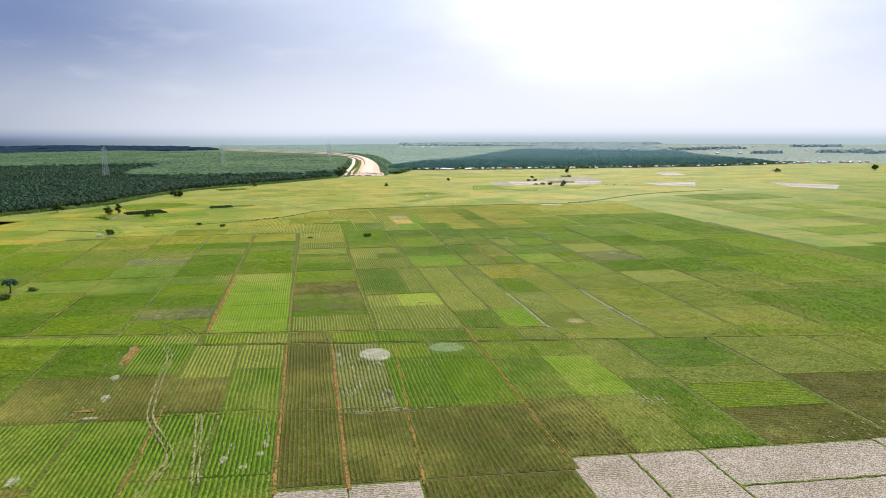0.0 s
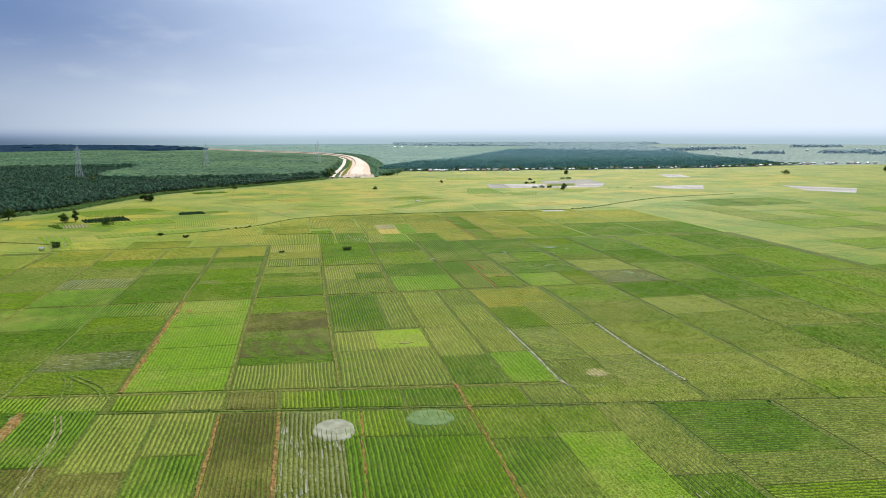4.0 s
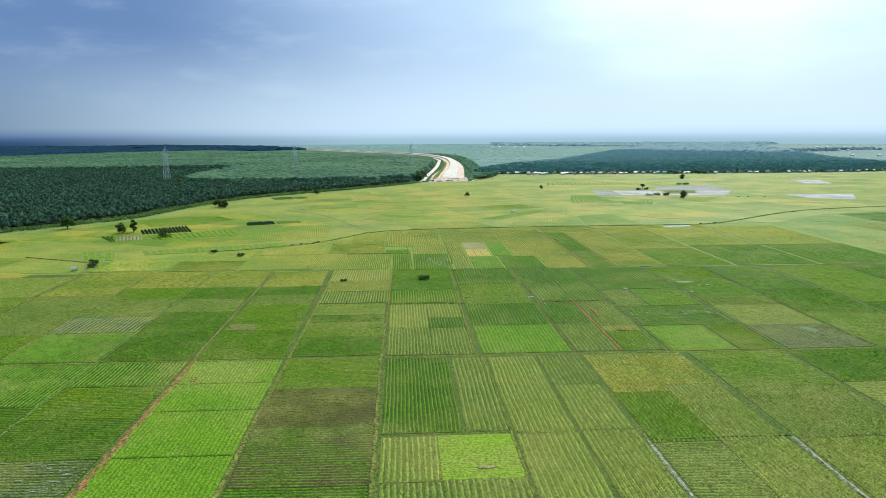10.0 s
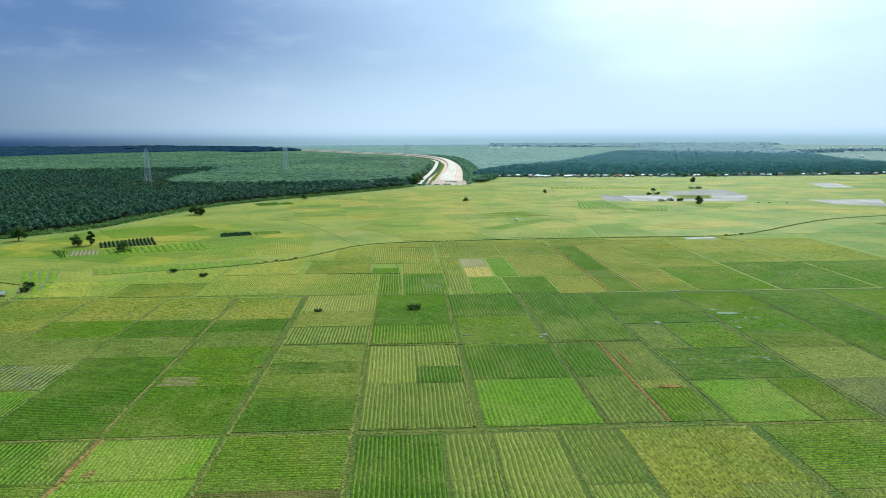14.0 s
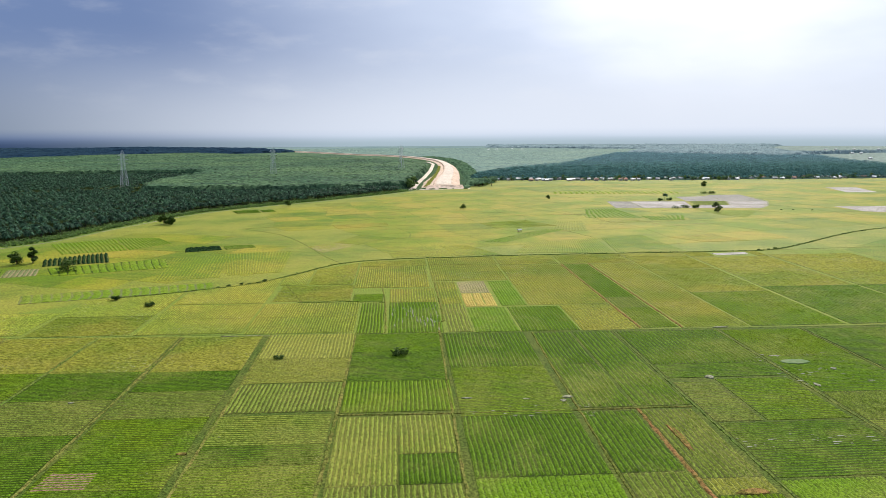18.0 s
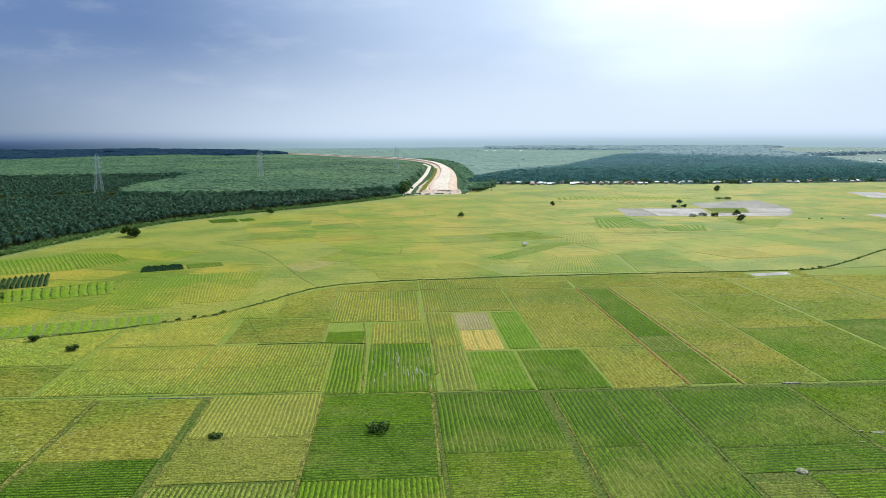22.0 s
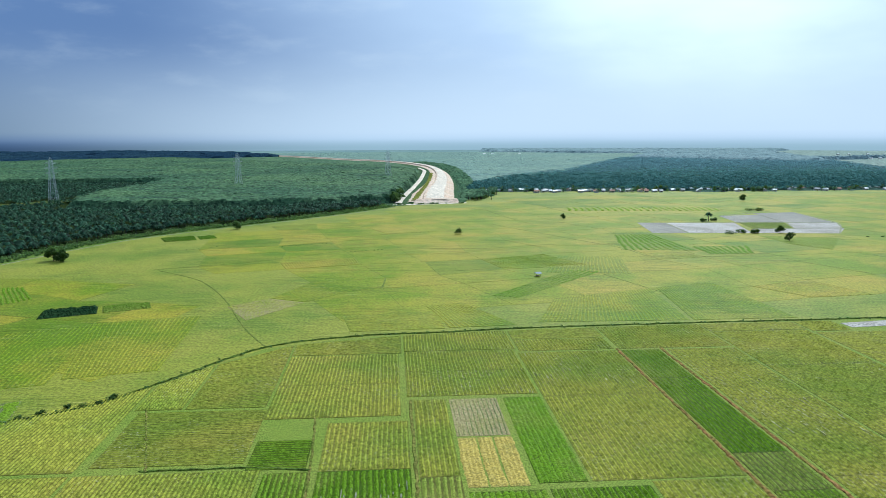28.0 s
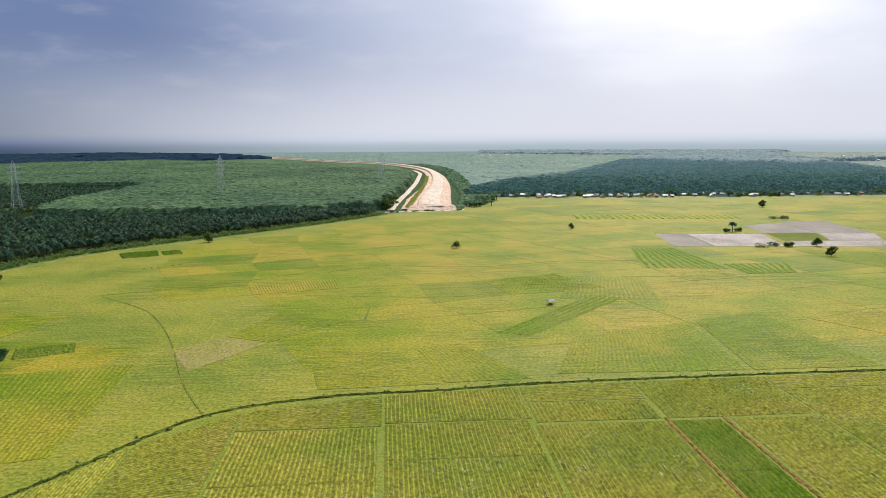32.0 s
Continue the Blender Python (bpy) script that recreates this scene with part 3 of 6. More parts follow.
# southern block, up to the aslant cross ditch
field(60.5, 76.5, 112, 159, "mud"), field(76.5, 94.6, 112, 159, "mud"), field(94.6, 143, 140, 159, "mud"), field(94.6, 143, 112, 140, "mud"), field(143, 185, 112, 160, "mud")
field(-10, 6.3, 118, 151, "mud"), field(6.6, 23, 118, 152, "mud"), field(23.5, 42, 118, 152.5, "brown", "y", 1.5), field(42, 60, 118, 152.5, "brown", "y", 1.5)
column(-10, 6, [153, ("brown", "y", 1.3), 198, ("brown", "y", 1.3), 262])
column(7, 24, [153, ("brown", "y", 1.3), 195, ("brown", "y", 1.4, {"patchy": 0.6, "bed": CROPS["fallow"][0], "width": 0.40}), 262])
column(24, 42, [153, ("brown", "y", 1.6), 196, ("deep", "y", 1.6), 244, ("green", "y", 1.6), 262])
column(42, 62, [153, ("brown", "y", 1.6), 196, ("vivid", "y", 1.5), 243, ("deep", "y", 1.6), 262])
column(62, 80, [160, ("brown", "y", 1.5), 200, ("deep", "y", 1.7), 240, ("green", "y", 1.5), 262])
column(80, 98, [160, ("olive", "y", 1.5), 200, ("vivid", "y", 1.4, dense), 243, ("green", "y", 1.5), 262])
column(98, 114, [160, ("deep", "y", 1.6), 215, ("olive", "y", 1.6), 264])
column(116, 150, [160, ("brown", "x", 1.4), 186, ("green", "x", 1.5), 208, ("olive", "x", 1.4), 226, ("deep", "x", 1.5), 264])
column(152, 190, [162, ("brown", "x", 1.4), 190, ("brown", "x", 1.5), 215, ("olive", "x", 1.5), 264])
column(191, 240, [162, ("brown", "x", 1.5), 205, ("olive", "y", 1.5), 264])
column(-27, -11, [130, ("deep", "y", 1.5), 160, ("deep", "y", 1.4), 200, ("deep", "y", 1.5), 236, ("olive", "y", 1.5), 263])
column(-44, -28, [130, ("deep", "y", 1.5), 160, ("deep", "y", 1.5, bare), 200, ("brown", "y", 1.5), 228, ("olive", "y", 1.5), 263])
column(-64, -45, [130, ("deep", "y", 1.4), 196, ("brown", "y", 1.4), 232, ("deep", "y", 1.4), 268])
column(-92, -65, [130, ("brown", "y", 1.4), 160, ("deep", "y", 1.5), 196, ("brown", "y", 1.4), 232, ("deep", "x", 1.4), 270])
column(-140, -93, [150, ("brown", "x", 1.5), 200, ("deep", "x", 1.4), 240, ("green", "x", 1.4), 270])

# narrow strip between the ditch and the cross bund
for x0, x1, s in ((-140, -92, "green"), (-92, -62, "green"), (-62, -44, "olive"), (-42, -26, "green"), (-26, -10, "olive"), (-9, 6, "brown"), (7, 24, "green"), (25, 43, "vivid"), (44, 61, "deep"), (62, 80, "green"), (81, 97, "olive"), (98, 133, "pale"), (135, 172, "olive"), (173, 240, "green")):
    field(x0, x1, 265, 279, s, "y", 1.5)

# second block, between the cross bund and the field road
column(-42, -11, [282, ("vivid", "y", 1.3, dense), 307, ("vivid", "y", 1.3, dense), 336, ("vivid", "y", 1.3, dense), 366, ("vivid", "y", 1.3, dense), 389, ("vivid", "y", 1.3, dense), 412])
column(-9, 24, [282, ("olive", "y", 1.4), 308, ("deep", "x", 1.4), 318, ("deep", "x", 1.5, {"bed": CROPS["brown"][1], "patchy": 0.75}), 352, ("brown", "x", 1.4, {"patchy": 0.7}), 382, ("green", "x", 1.5), 412])
column(26, 41, [282, ("olive", "y", 1.7), 319, ("pale", "y", 1.6), 344])
column(41, 61, [282, ("olive", "y", 1.7), 320, ("lime", "x", 1.2, dense), 344])
column(26, 48, [346, ("deep", "y", 1.3), 410])
column(49, 61, [346, ("olive", "y", 1.7), 410])
column(62, 79, [282, ("deep", "y", 1.6), 308, ("pale", "y", 1.7), 344, ("pale", "y", 1.6), 410])
column(80, 95, [282, ("vivid", "y", 1.5, dense), 310, ("pale", "y", 1.5), 345, ("pale", "y", 1.6), 380, ("olive", "y", 1.6), 410])
column(97, 115, [272, ("olive", "y", 1.5), 300, ("olive", "x", 1.6), 336, ("green", "y", 1.4), 372, ("straw", "y", 1.5), 410])
column(115, 133, [272, ("olive", "x", 1.5), 302, ("pale", "y", 1.6), 336, ("pale", "y", 1.4), 378, ("straw", "y", 1.5), 410])
column(136, 171, [272, ("pale", "y", 1.6), 300, ("pale", "y", 1.3), 336, ("olive", "y", 1.5), 374, ("green", "x", 1.5), 410])
column(173, 208, [272, ("pale", "y", 1.6), 300, ("olive", "y", 1.5), 345, ("pale", "x", 1.5), 376, ("deep", "y", 1.5), 410])
column(210, 246, [240, ("deep", "y", 1.5), 320, ("olive", "y", 1.5), 365, ("deep", "y", 1.5), 410])
column(248, 290, [250, ("deep", "y", 1.6), 330, ("green", "y", 1.6), 410])
column(-76, -44, [282, ("green", "x", 1.5), 312, ("fallow", "x", 1.5, {"bed": CROPS["deep"][1], "patchy": 0.5}), 336, ("deep", "x", 1.4), 362, ("green", "x", 1.4), 388, ("deep", "y", 1.5), 412])
column(-112, -77, [284, ("green", "x", 1.5), 330, ("deep", "x", 1.4), 372, ("deep", "y", 1.5), 412])
column(-150, -113, [284, ("deep", "x", 1.5), 340, ("green", "x", 1.5), 380, ("deep", "y", 1.5), 412])
column(-200, -151, [290, ("green", "x", 1.6), 350, ("deep", "x", 1.6), 412])

# third block, from the field road to the next cross bund
column(-42, -11, [414, ("vivid", "x", 1.3, {"patchy": 0.3}), 452, ("green", "x", 1.4), 466, ("green", "x", 1.4), 494, ("olive", "x", 1.4), 516, ("deep", "x", 1.4), 535, ("straw", "x", 1.6), 577])
column(-9, 24, [415, ("deep", "x", 1.4), 440, ("green", "x", 1.5), 462, ("deep", "x", 1.4), 474, ("pale", "x", 1.5, {"bed": CROPS["green"][1]}), 494])
column(-8, 25, [496, ("olive", "y", 1.5), 520])
column(-8, 26, [521, ("gold", "x", 1.5), 546, ("gold", "y", 1.5), 578])
column(26, 43, [414, ("olive", "y", 1.4), 450, ("pale", "y", 1.5), 491])
column(43, 58, [414, ("olive", "y", 1.5), 450, ("deep", "y", 1.4), 466, ("pale", "y", 1.5), 491])
column(26, 60, [494, ("green", "y", 1.5), 520, ("deep", "x", 1.5), 552, ("vivid", "x", 1.5), 576])
column(61, 94, [414, ("vivid", "y", 1.6, dense), 452, ("deep", "y", 1.6), 489, ("green", "x", 1.4), 532, ("deep", "y", 1.6), 574])
column(96, 112, [414, ("olive", "y", 1.8), 452, ("deep", "y", 1.8), 490])
column(114, 129, [414, ("green", "y", 1.6), 440, ("gold", "y", 1.6), 448, ("olive", "y", 1.6), 490])
column(97, 113, [493, ("deep", "y", 1.8), 533, ("deep", "y", 1.7), 573])
column(114, 130, [493, ("deep", "y", 2.0), 573])
column(132, 156, [412, ("vivid", "y", 1.4, dense), 446])
column(157, 172, [412, ("green", "y", 1.4), 446])
column(132, 172, [447, ("deep", "x", 1.5), 462, ("deep", "x", 1.5), 479])
column(132, 146, [480, ("olive", "x", 1.5), 512])
column(147, 172, [480, ("green", "x", 1.5), 514])
column(132, 173, [516, ("deep", "x", 1.6), 530, ("deep", "y", 1.9), 572])
column(175, 208, [412, ("fallow", "y", 1.8, {"patchy": 0.4, "bed": CROPS["pale"][1]}), 445, ("pale", "x", 1.5), 478, ("olive", "y", 1.5), 500, ("vivid", "x", 1.5), 536, ("green", "y", 1.6), 571])
column(210, 246, [411, ("vivid", "x", 1.5), 460, ("deep", "y", 1.5), 510, ("deep", "x", 1.6), 570])
column(248, 292, [411, ("deep", "y", 1.6), 480, ("green", "x", 1.6), 570])
column(292, 340, [262, ("deep", "y", 1.8), 340, ("green", "y", 1.8), 418])
column(342, 392, [300, ("green", "y", 2.0), 366, ("deep", "x", 2.0), 428])
column(394, 450, [350, ("deep", "x", 2.2), 440])
column(294, 340, [420, ("green", "y", 1.8), 500, ("deep", "y", 1.8), 568])
column(-76, -44, [414, ("deep", "x", 1.4), 450, ("deep", "x", 1.4), 484, ("olive", "x", 1.5), 510, ("deep", "x", 1.4), 536, ("straw", "x", 1.6), 579])
column(-112, -77, [414, ("deep", "y", 1.4), 452, ("fallow", "y", 2.0, {"bed": CROPS["deep"][1], "patchy": 0.6}), 478, ("olive", "x", 1.5), 512, ("green", "x", 1.4), 537, ("straw", "x", 1.5), 580])
column(-150, -113, [414, ("green", "x", 1.5), 450, ("olive", "x", 1.5), 490, ("olive", "x", 1.5), 522, ("straw", "x", 1.6), 548, ("straw", "x", 1.5), 582])
column(-196, -151, [414, ("deep", "x", 1.6), 460, ("green", "x", 1.6), 520, ("pale", "x", 1.6), 570])
column(-250, -198, [420, ("pale", "x", 1.8), 480, ("green", "x", 1.8), 560])

# fourth block, up to the winding ditch
column(39, 62, [577, ("vivid", "y", 1.7), 630, ("straw", "y", 1.7), 660])
column(26, 37, [577, ("green", "y", 1.5), 630])
column(21, 36, [632, ("green", "x", 1.5), 649])
column(64, 74, [577, ("pale", "y", 1.7), 625, ("straw", "y", 1.7), 676])
field(75, 90, 648, 676, "fallow", "y", 1.5, bed=CROPS["fallow"][1], width=0.26, tall=0.15, patchy=0.8)
field(75, 80, 619, 647, "amber", "y", 1.2, **dense), field(80.4, 84.5, 619, 647, "amber", "y", 1.2, **dense), field(84.9, 90, 619, 647, "amber", "y", 1.2, **dense)
column(75, 93, [576, ("vivid", "y", 1.6, dense), 617])
column(92, 104, [620, ("vivid", "y", 1.5, dense), 676])
column(94, 118, [576, ("vivid", "y", 1.7), 617])
column(105, 143, [620, ("straw", "y", 1.9), 676, ("straw", "y", 1.7), 722])
column(119, 143, [575, ("straw", "y", 1.9), 619])
column(145, 160, [577, ("green", "y", 1.6), 612, ("olive", "y", 1.7), 632, ("vivid", "y", 1.6, {"patchy": 0.4}), 690, ("vivid", "y", 1.7), 722])
column(163, 190, [576, ("straw", "y", 1.8), 618, ("straw", "y", 2.0), 668, ("straw", "y", 2.0), 722])
column(191, 232, [576, ("green", "y", 1.9), 640, ("straw", "y", 2.0), 700, ("straw", "y", 2.0), 744])
column(234, 285, [576, ("deep", "y", 2.2), 650, ("straw", "x", 2.0), 740])
column(287, 345, [574, ("deep", "y", 2.2), 650, ("straw", "x", 2.2), 745])
column(62, 104, [679, ("straw", "y", 1.6), 703, ("straw", "y", 1.6), 726])
column(106, 143, [724, ("straw", "y", 1.7), 739])
column(20, 60, [664, ("straw", "y", 1.6), 692, ("straw", "y", 1.6), 724])
column(-18, 20, [636, ("straw", "x", 1.5), 655, ("straw", "x", 1.6), 672])
column(-20, 25, [580, ("straw", "y", 1.5), 606, ("straw", "y", 1.5), 632])
column(-64, -21, [582, ("straw", "y", 1.5), 606, ("straw", "y", 1.5), 632])
column(-108, -66, [583, ("straw", "x", 1.5), 612])
column(-150, -110, [585, ("straw", "y", 1.6), 622])

DITCH_X, DITCH_Y = [-100, -53, -34, -19, 8, 43, 79, 120, 190, 262, 300, 345], [648, 669, 680, 700, 737, 750, 753, 757, 759, 760, 764, 790]


def ditch_field(x0, x1, y0, style, along, gap):
    """A field whose north side follows the winding ditch."""
    t0, t1 = np.interp((x0, x1), DITCH_X, DITCH_Y) - 2.5
    quad_field([(x0, y0), (x1, y0), (x1, t1), (x0, t0)], style, along, gap)


for x0, x1, y0, along, gap in ((-64, -21, 634, "y", 1.6), (-20, -6, 674, "y", 1.6), (-5, 19, 674, "x", 1.6), (20, 61, 725, "x", 1.7), (62, 105, 727, "y", 1.6), (106, 144, 740, "x", 1.8), (145, 190, 724, "y", 1.8), (191, 233, 745, "x", 2.0), (234, 251, 742, "y", 2.0), (279, 286, 742, "y", 2.0), (-108, -66, 613, "y", 1.7)):
    ditch_field(x0, x1, y0, "straw", along, gap)

# beyond the winding ditch
quad_field([(-139, 641), (-53, 666), (-58, 685), (-147, 660)], "green", "y", 4.5, tall=0.22, patchy=0.0, bed=CROPS["fallow"][0], width=1.95)
quad_field([(-170, 622), (-152, 622), (-166, 661), (-187, 659)], "green", "y", 4.5, tall=0.22, patchy=0.0, bed=CROPS["fallow"][0], width=1.95)
quad_field([(-154, 585), (-137, 583), (-150, 618), (-168, 618)], "green", "y", 4.5, tall=0.22, patchy=0.0, bed=CROPS["fallow"][0], width=1.95)
quad_field([(-176, 742), (-140, 754), (-155, 790), (-186, 765)], "hedge", "y", 2.7, tall=1.1, patchy=0.0, width=0.85, step=0.8, bed=CROPS["pale"][1])
quad_field([(-156, 711), (-96, 732), (-109, 765), (-170, 736)], "green", "y", 4.2, tall=0.25, patchy=0.1, width=1.9, bed=CROPS["deep"][1])
quad_field([(-186, 704), (-204, 730), (-195, 733), (-183, 706)], "deep", "x", 2.0, tall=1.6, patchy=0.0)
quad_field([(-183, 707), (-166, 714), (-174, 735), (-191, 731)], "fallow", "y", 2.5)
quad_field([(-103, 789), (-80, 798), (-85, 813), (-107, 804)], "hedge", "x", 2.6, tall=1.9, patchy=0.0, width=1.2)
quad_field([(-78, 799), (-58, 807), (-63, 820), (-83, 813)], "deep", "x", 2.6, tall=0.9, patchy=0.0, width=1.15)
quad_field([(-8, 780), (14, 812), (-5, 823), (-22, 807)], "straw", "x", 1.8, patchy=0.5, bed=CROPS["fallow"][1])
quad_field([(-4, 824), (15, 814), (45, 845), (12, 862)], "straw", "x", 2.4, tall=0.2, patchy=0.6, bed=MEADOW[4], stand=MEADOW[0])
quad_field([(109, 820), (122, 814), (184, 880), (167, 887)], "vivid", "y", 3.0, tall=0.3, patchy=0.0, width=1.0, bed=MEADOW[4])
quad_field([(223, 960), (276, 951), (274, 1038), (242, 1038)], "vivid", "y", 4.0, tall=0.3, patchy=0.1, width=1.4, bed=MEADOW[4])
quad_field([(278, 935), (310, 936), (323, 970), (279, 969)], "vivid", "y", 4.0, tall=0.3, patchy=0.1, width=1.4, bed=MEADOW[4])
quad_field([(-185, 788), (-146, 802), (-177, 860), (-214, 835)], "green", "y", 2.6, patchy=0.3, bed=MEADOW[4])
quad_field([(-145, 802), (-125, 832), (-144, 862), (-176, 862)], "vivid", "y", 2.6, patchy=0.3, bed=MEADOW[4])
quad_field([(-92, 692), (-58, 700), (-70, 780), (-104, 766)], "straw", "y", 2.4, tall=0.2, patchy=0.6, bed=MEADOW[4], stand=MEADOW[0])
quad_field([(-55, 705), (-25, 712), (-30, 790), (-75, 780)], "straw", "y", 2.2, tall=0.2, patchy=0.6, bed=MEADOW[4], stand=MEADOW[0])
quad_field([(40, 757), (80, 759), (82, 790), (35, 784)], "straw", "x", 2.2, tall=0.2, patchy=0.6, bed=MEADOW[4], stand=MEADOW[0])
quad_field([(82, 760), (112, 762), (92, 806), (74, 800)], "straw", "y", 2.2, tall=0.2, patchy=0.6, bed=MEADOW[4], stand=MEADOW[0])
quad_field([(122, 766), (190, 764), (196, 830), (140, 812)], "straw", "y", 2.2, tall=0.2, patchy=0.6, bed=MEADOW[4], stand=MEADOW[0])
quad_field([(192, 764), (240, 764), (236, 845), (200, 832)], "straw", "y", 2.2, tall=0.2, patchy=0.6, bed=MEADOW[4], stand=MEADOW[0])
quad_field([(150, 880), (200, 872), (212, 930), (172, 940)], "straw", "y", 2.6, tall=0.2, patchy=0.6, bed=MEADOW[4], stand=MEADOW[0])
quad_field([(-120, 1030), (-98, 1040), (-106, 1062), (-130, 1052)], "deep", "x", 2.2, tall=1.2, patchy=0.1)
quad_field([(-96, 1042), (-84, 1049), (-90, 1064), (-103, 1060)], "deep", "x", 2.2, tall=1.0, patchy=0.1)
quad_field([(250, 1230), (420, 1215), (425, 1250), (255, 1262)], "lime", "y", 7.0, tall=0.4, patchy=0.1, width=1.6, bed=MEADOW[1])
TAKEN = [(-10, 805), (17, 838), (145, 850), (60, 772), (95, 782), (160, 795), (216, 800), (180, 905)]
# the patchwork of meadow plots between the ditch and the village


def meadow_plots(zone, cu, cv, turn, tones, seed, lines=0.28, nu=18, nv=15, rows=(), stubble=True):
    r = np.random.default_rng(seed)
    c, sn = math.cos(radians(turn)), math.sin(radians(turn))
    gu, gv = np.cumsum(cu * (0.65 + 0.7 * r.random(nu))), np.cumsum(cv * (0.65 + 0.7 * r.random(nv)))
    u, v = np.meshgrid(gu - gu[nu // 2], gv - gv[nv // 2], indexing="ij")
    u = u + (r.random(u.shape) - 0.5) * cu * 0.3
    v = v + (r.random(u.shape) - 0.5) * cv * 0.25
    z = np.array(zone)
    mx, my = (z.min(0) + z.max(0)) / 2
    px, py = mx + u * c - v * sn, my + u * sn + v * c
    for i in range(nu - 1):
        for j in range(nv - 1):
            q = [(px[a, b], py[a, b]) for a, b in ((i, j), (i + 1, j), (i + 1, j + 1), (i, j + 1))]
            if not all(inside(np.array(a), np.array(b), zone) for a, b in q):
                continue
            m = np.mean(q, 0)
            q = [tuple(m + (np.array(p) - m) * (1 - 0.4 / np.linalg.norm(np.array(p) - m))) for p in q]
            tone = int(r.choice([4, 4, 4, 0, 0, 1] if m[0] < 40 - (m[1] - 900) * 0.15 and r.random() < 0.45 else tones))
            words = ("fresh green", "dry yellow-green", "pale", "tan dry", "lush green")[tone]
            ob = empty("meadow_plot", (*m, 0), "%s meadow plot with low grass" % words, "field", "meadow plots")
            p = np.array(q) - m
            part("turf", mesh_of("turf", np.concatenate([np.c_[p, np.full(4, 0.06)], np.c_[p * 1.003, np.full(4, -0.03)]]), np.array([[0, 1, 2, 3]] + [[k + 4, (k + 1) % 4 + 4, (k + 1) % 4, k] for k in range(4)]), MEADOW[tone]), ob)
            if stubble and m[1] < 960 and -70 < m[0] < 330 and r.random() < 0.22 and not any(np.hypot(*(m - np.array(k))) < 34 for k in TAKEN):
                quad_field(q, "straw", "y" if r.random() < 0.6 else "x", 2.1, 0.24, 0.5, 1.3, bed=MEADOW[tone], stand=MEADOW[int(r.choice([0, 1, 1, 3]))])
            if rows and r.random() < 0.6 and m[0] < 640:
                quad_field(q, str(r.choice(rows)), "y" if r.random() < 0.6 else "x", 2.8, 0.3, 0.4, 1.8)
            if r.random() < lines:
                a = int(r.random() * 4)
                bund("weedy_line", [q[a], q[(a + 1) % 4]], 0.3, 0.12, weak_line, "weedy dark line of a field boundary", 900 + i * 20 + j, False)


meadow_plots([(-30, 838), (10, 768), (60, 772), (200, 776), (330, 800), (420, 860), (600, 905), (960, 1160), (960, 1430), (560, 1448), (200, 1458), (150, 1340), (60, 1280), (-40, 1150), (-150, 1010), (-170, 905), (-90, 925)], 50, 46, 14, [0, 0, 0, 1, 1, 1, 2, 4], 77, nu=21, nv=18)
meadow_plots([(352, 430), (560, 470), (900, 900), (900, 1100), (620, 890), (440, 830), (352, 740)], 42, 55, 4, [4], 78, 0.5, rows=("deep", "green", "deep", "green", "olive"))
meadow_plots([(-152, 590), (-152, 420), (-420, 430), (-470, 600), (-330, 690), (-290, 740), (-210, 800), (-206, 700), (-190, 640)], 48, 34, -12, [0, 1, 1, 3, 4, 0], 79, 0.4)

meadow_plots([(-30, 700), (-20, 735), (-34, 820), (-90, 905), (-175, 905), (-208, 850), (-250, 790), (-285, 745), (-330, 690), (-210, 680), (-100, 660)], 30, 34, -18, [0, 4, 1, 0, 4, 2], 83, 0.4, stubble=False)

# mud plots among the far fields
quad_field([(278, 1046), (307, 1043), (314, 1112), (289, 1115)], "darkmud")
quad_field([(309, 1043), (361, 1038), (379, 1106), (316, 1112)], "wetmud")
quad_field([(383, 1109), (426, 1106), (438, 1172), (391, 1164)], "darkmud")
quad_field([(428, 1106), (473, 1100), (484, 1190), (440, 1186)], "darkmud")
quad_field([(375, 1064), (410, 1060), (426, 1104), (384, 1108)], "olive", "y", 2.2)
quad_field([(363, 1037), (432, 1028), (456, 1059), (379, 1062)], "wetmud")
quad_field([(412, 1061), (455, 1061), (473, 1098), (429, 1103)], "wetmud")
quad_field([(358, 975), (373, 946), (416, 1003), (357, 1021)], "pale", "x", 3.0, bed=MEADOW[4])
quad_field([(642, 1208), (682, 1204), (706, 1285), (664, 1292)], "wetmud")
quad_field([(516, 985), (560, 960), (600, 1030), (516, 1036)], "wetmud")
quad_field([(684, 914), (720, 866), (775, 928), (712, 1002)], "wetmud")
quad_field([(254, 746), (276, 748), (277, 756), (253, 753)], "wetmud")
quad_field([(-41, 453), (-29, 453), (-29, 461), (-40, 462)], "red")

# ---- bunds, tracks, ditches ----
for k, pts in enumerate(([(278, 1045), (308, 1042), (362, 1037)], [(308, 1043), (315, 1113)], [(289, 1116), (316, 1113), (382, 1108)], [(427, 1105), (439, 1188)], [(362, 1037), (378, 1063), (412, 1061), (456, 1060)], [(383, 1109), (428, 1105), (474, 1099)], [(412, 1061), (428, 1104)], [(432, 1028), (474, 1099), (485, 1190)], [(391, 1165), (439, 1187)])):
    bund("clay_bund", pts, 0.9, 0.3, pale_bund, "pale clay bund round a mud plot", 1400 + k, False)


def s(x, y):
    return (x, float(shear(x, y)))


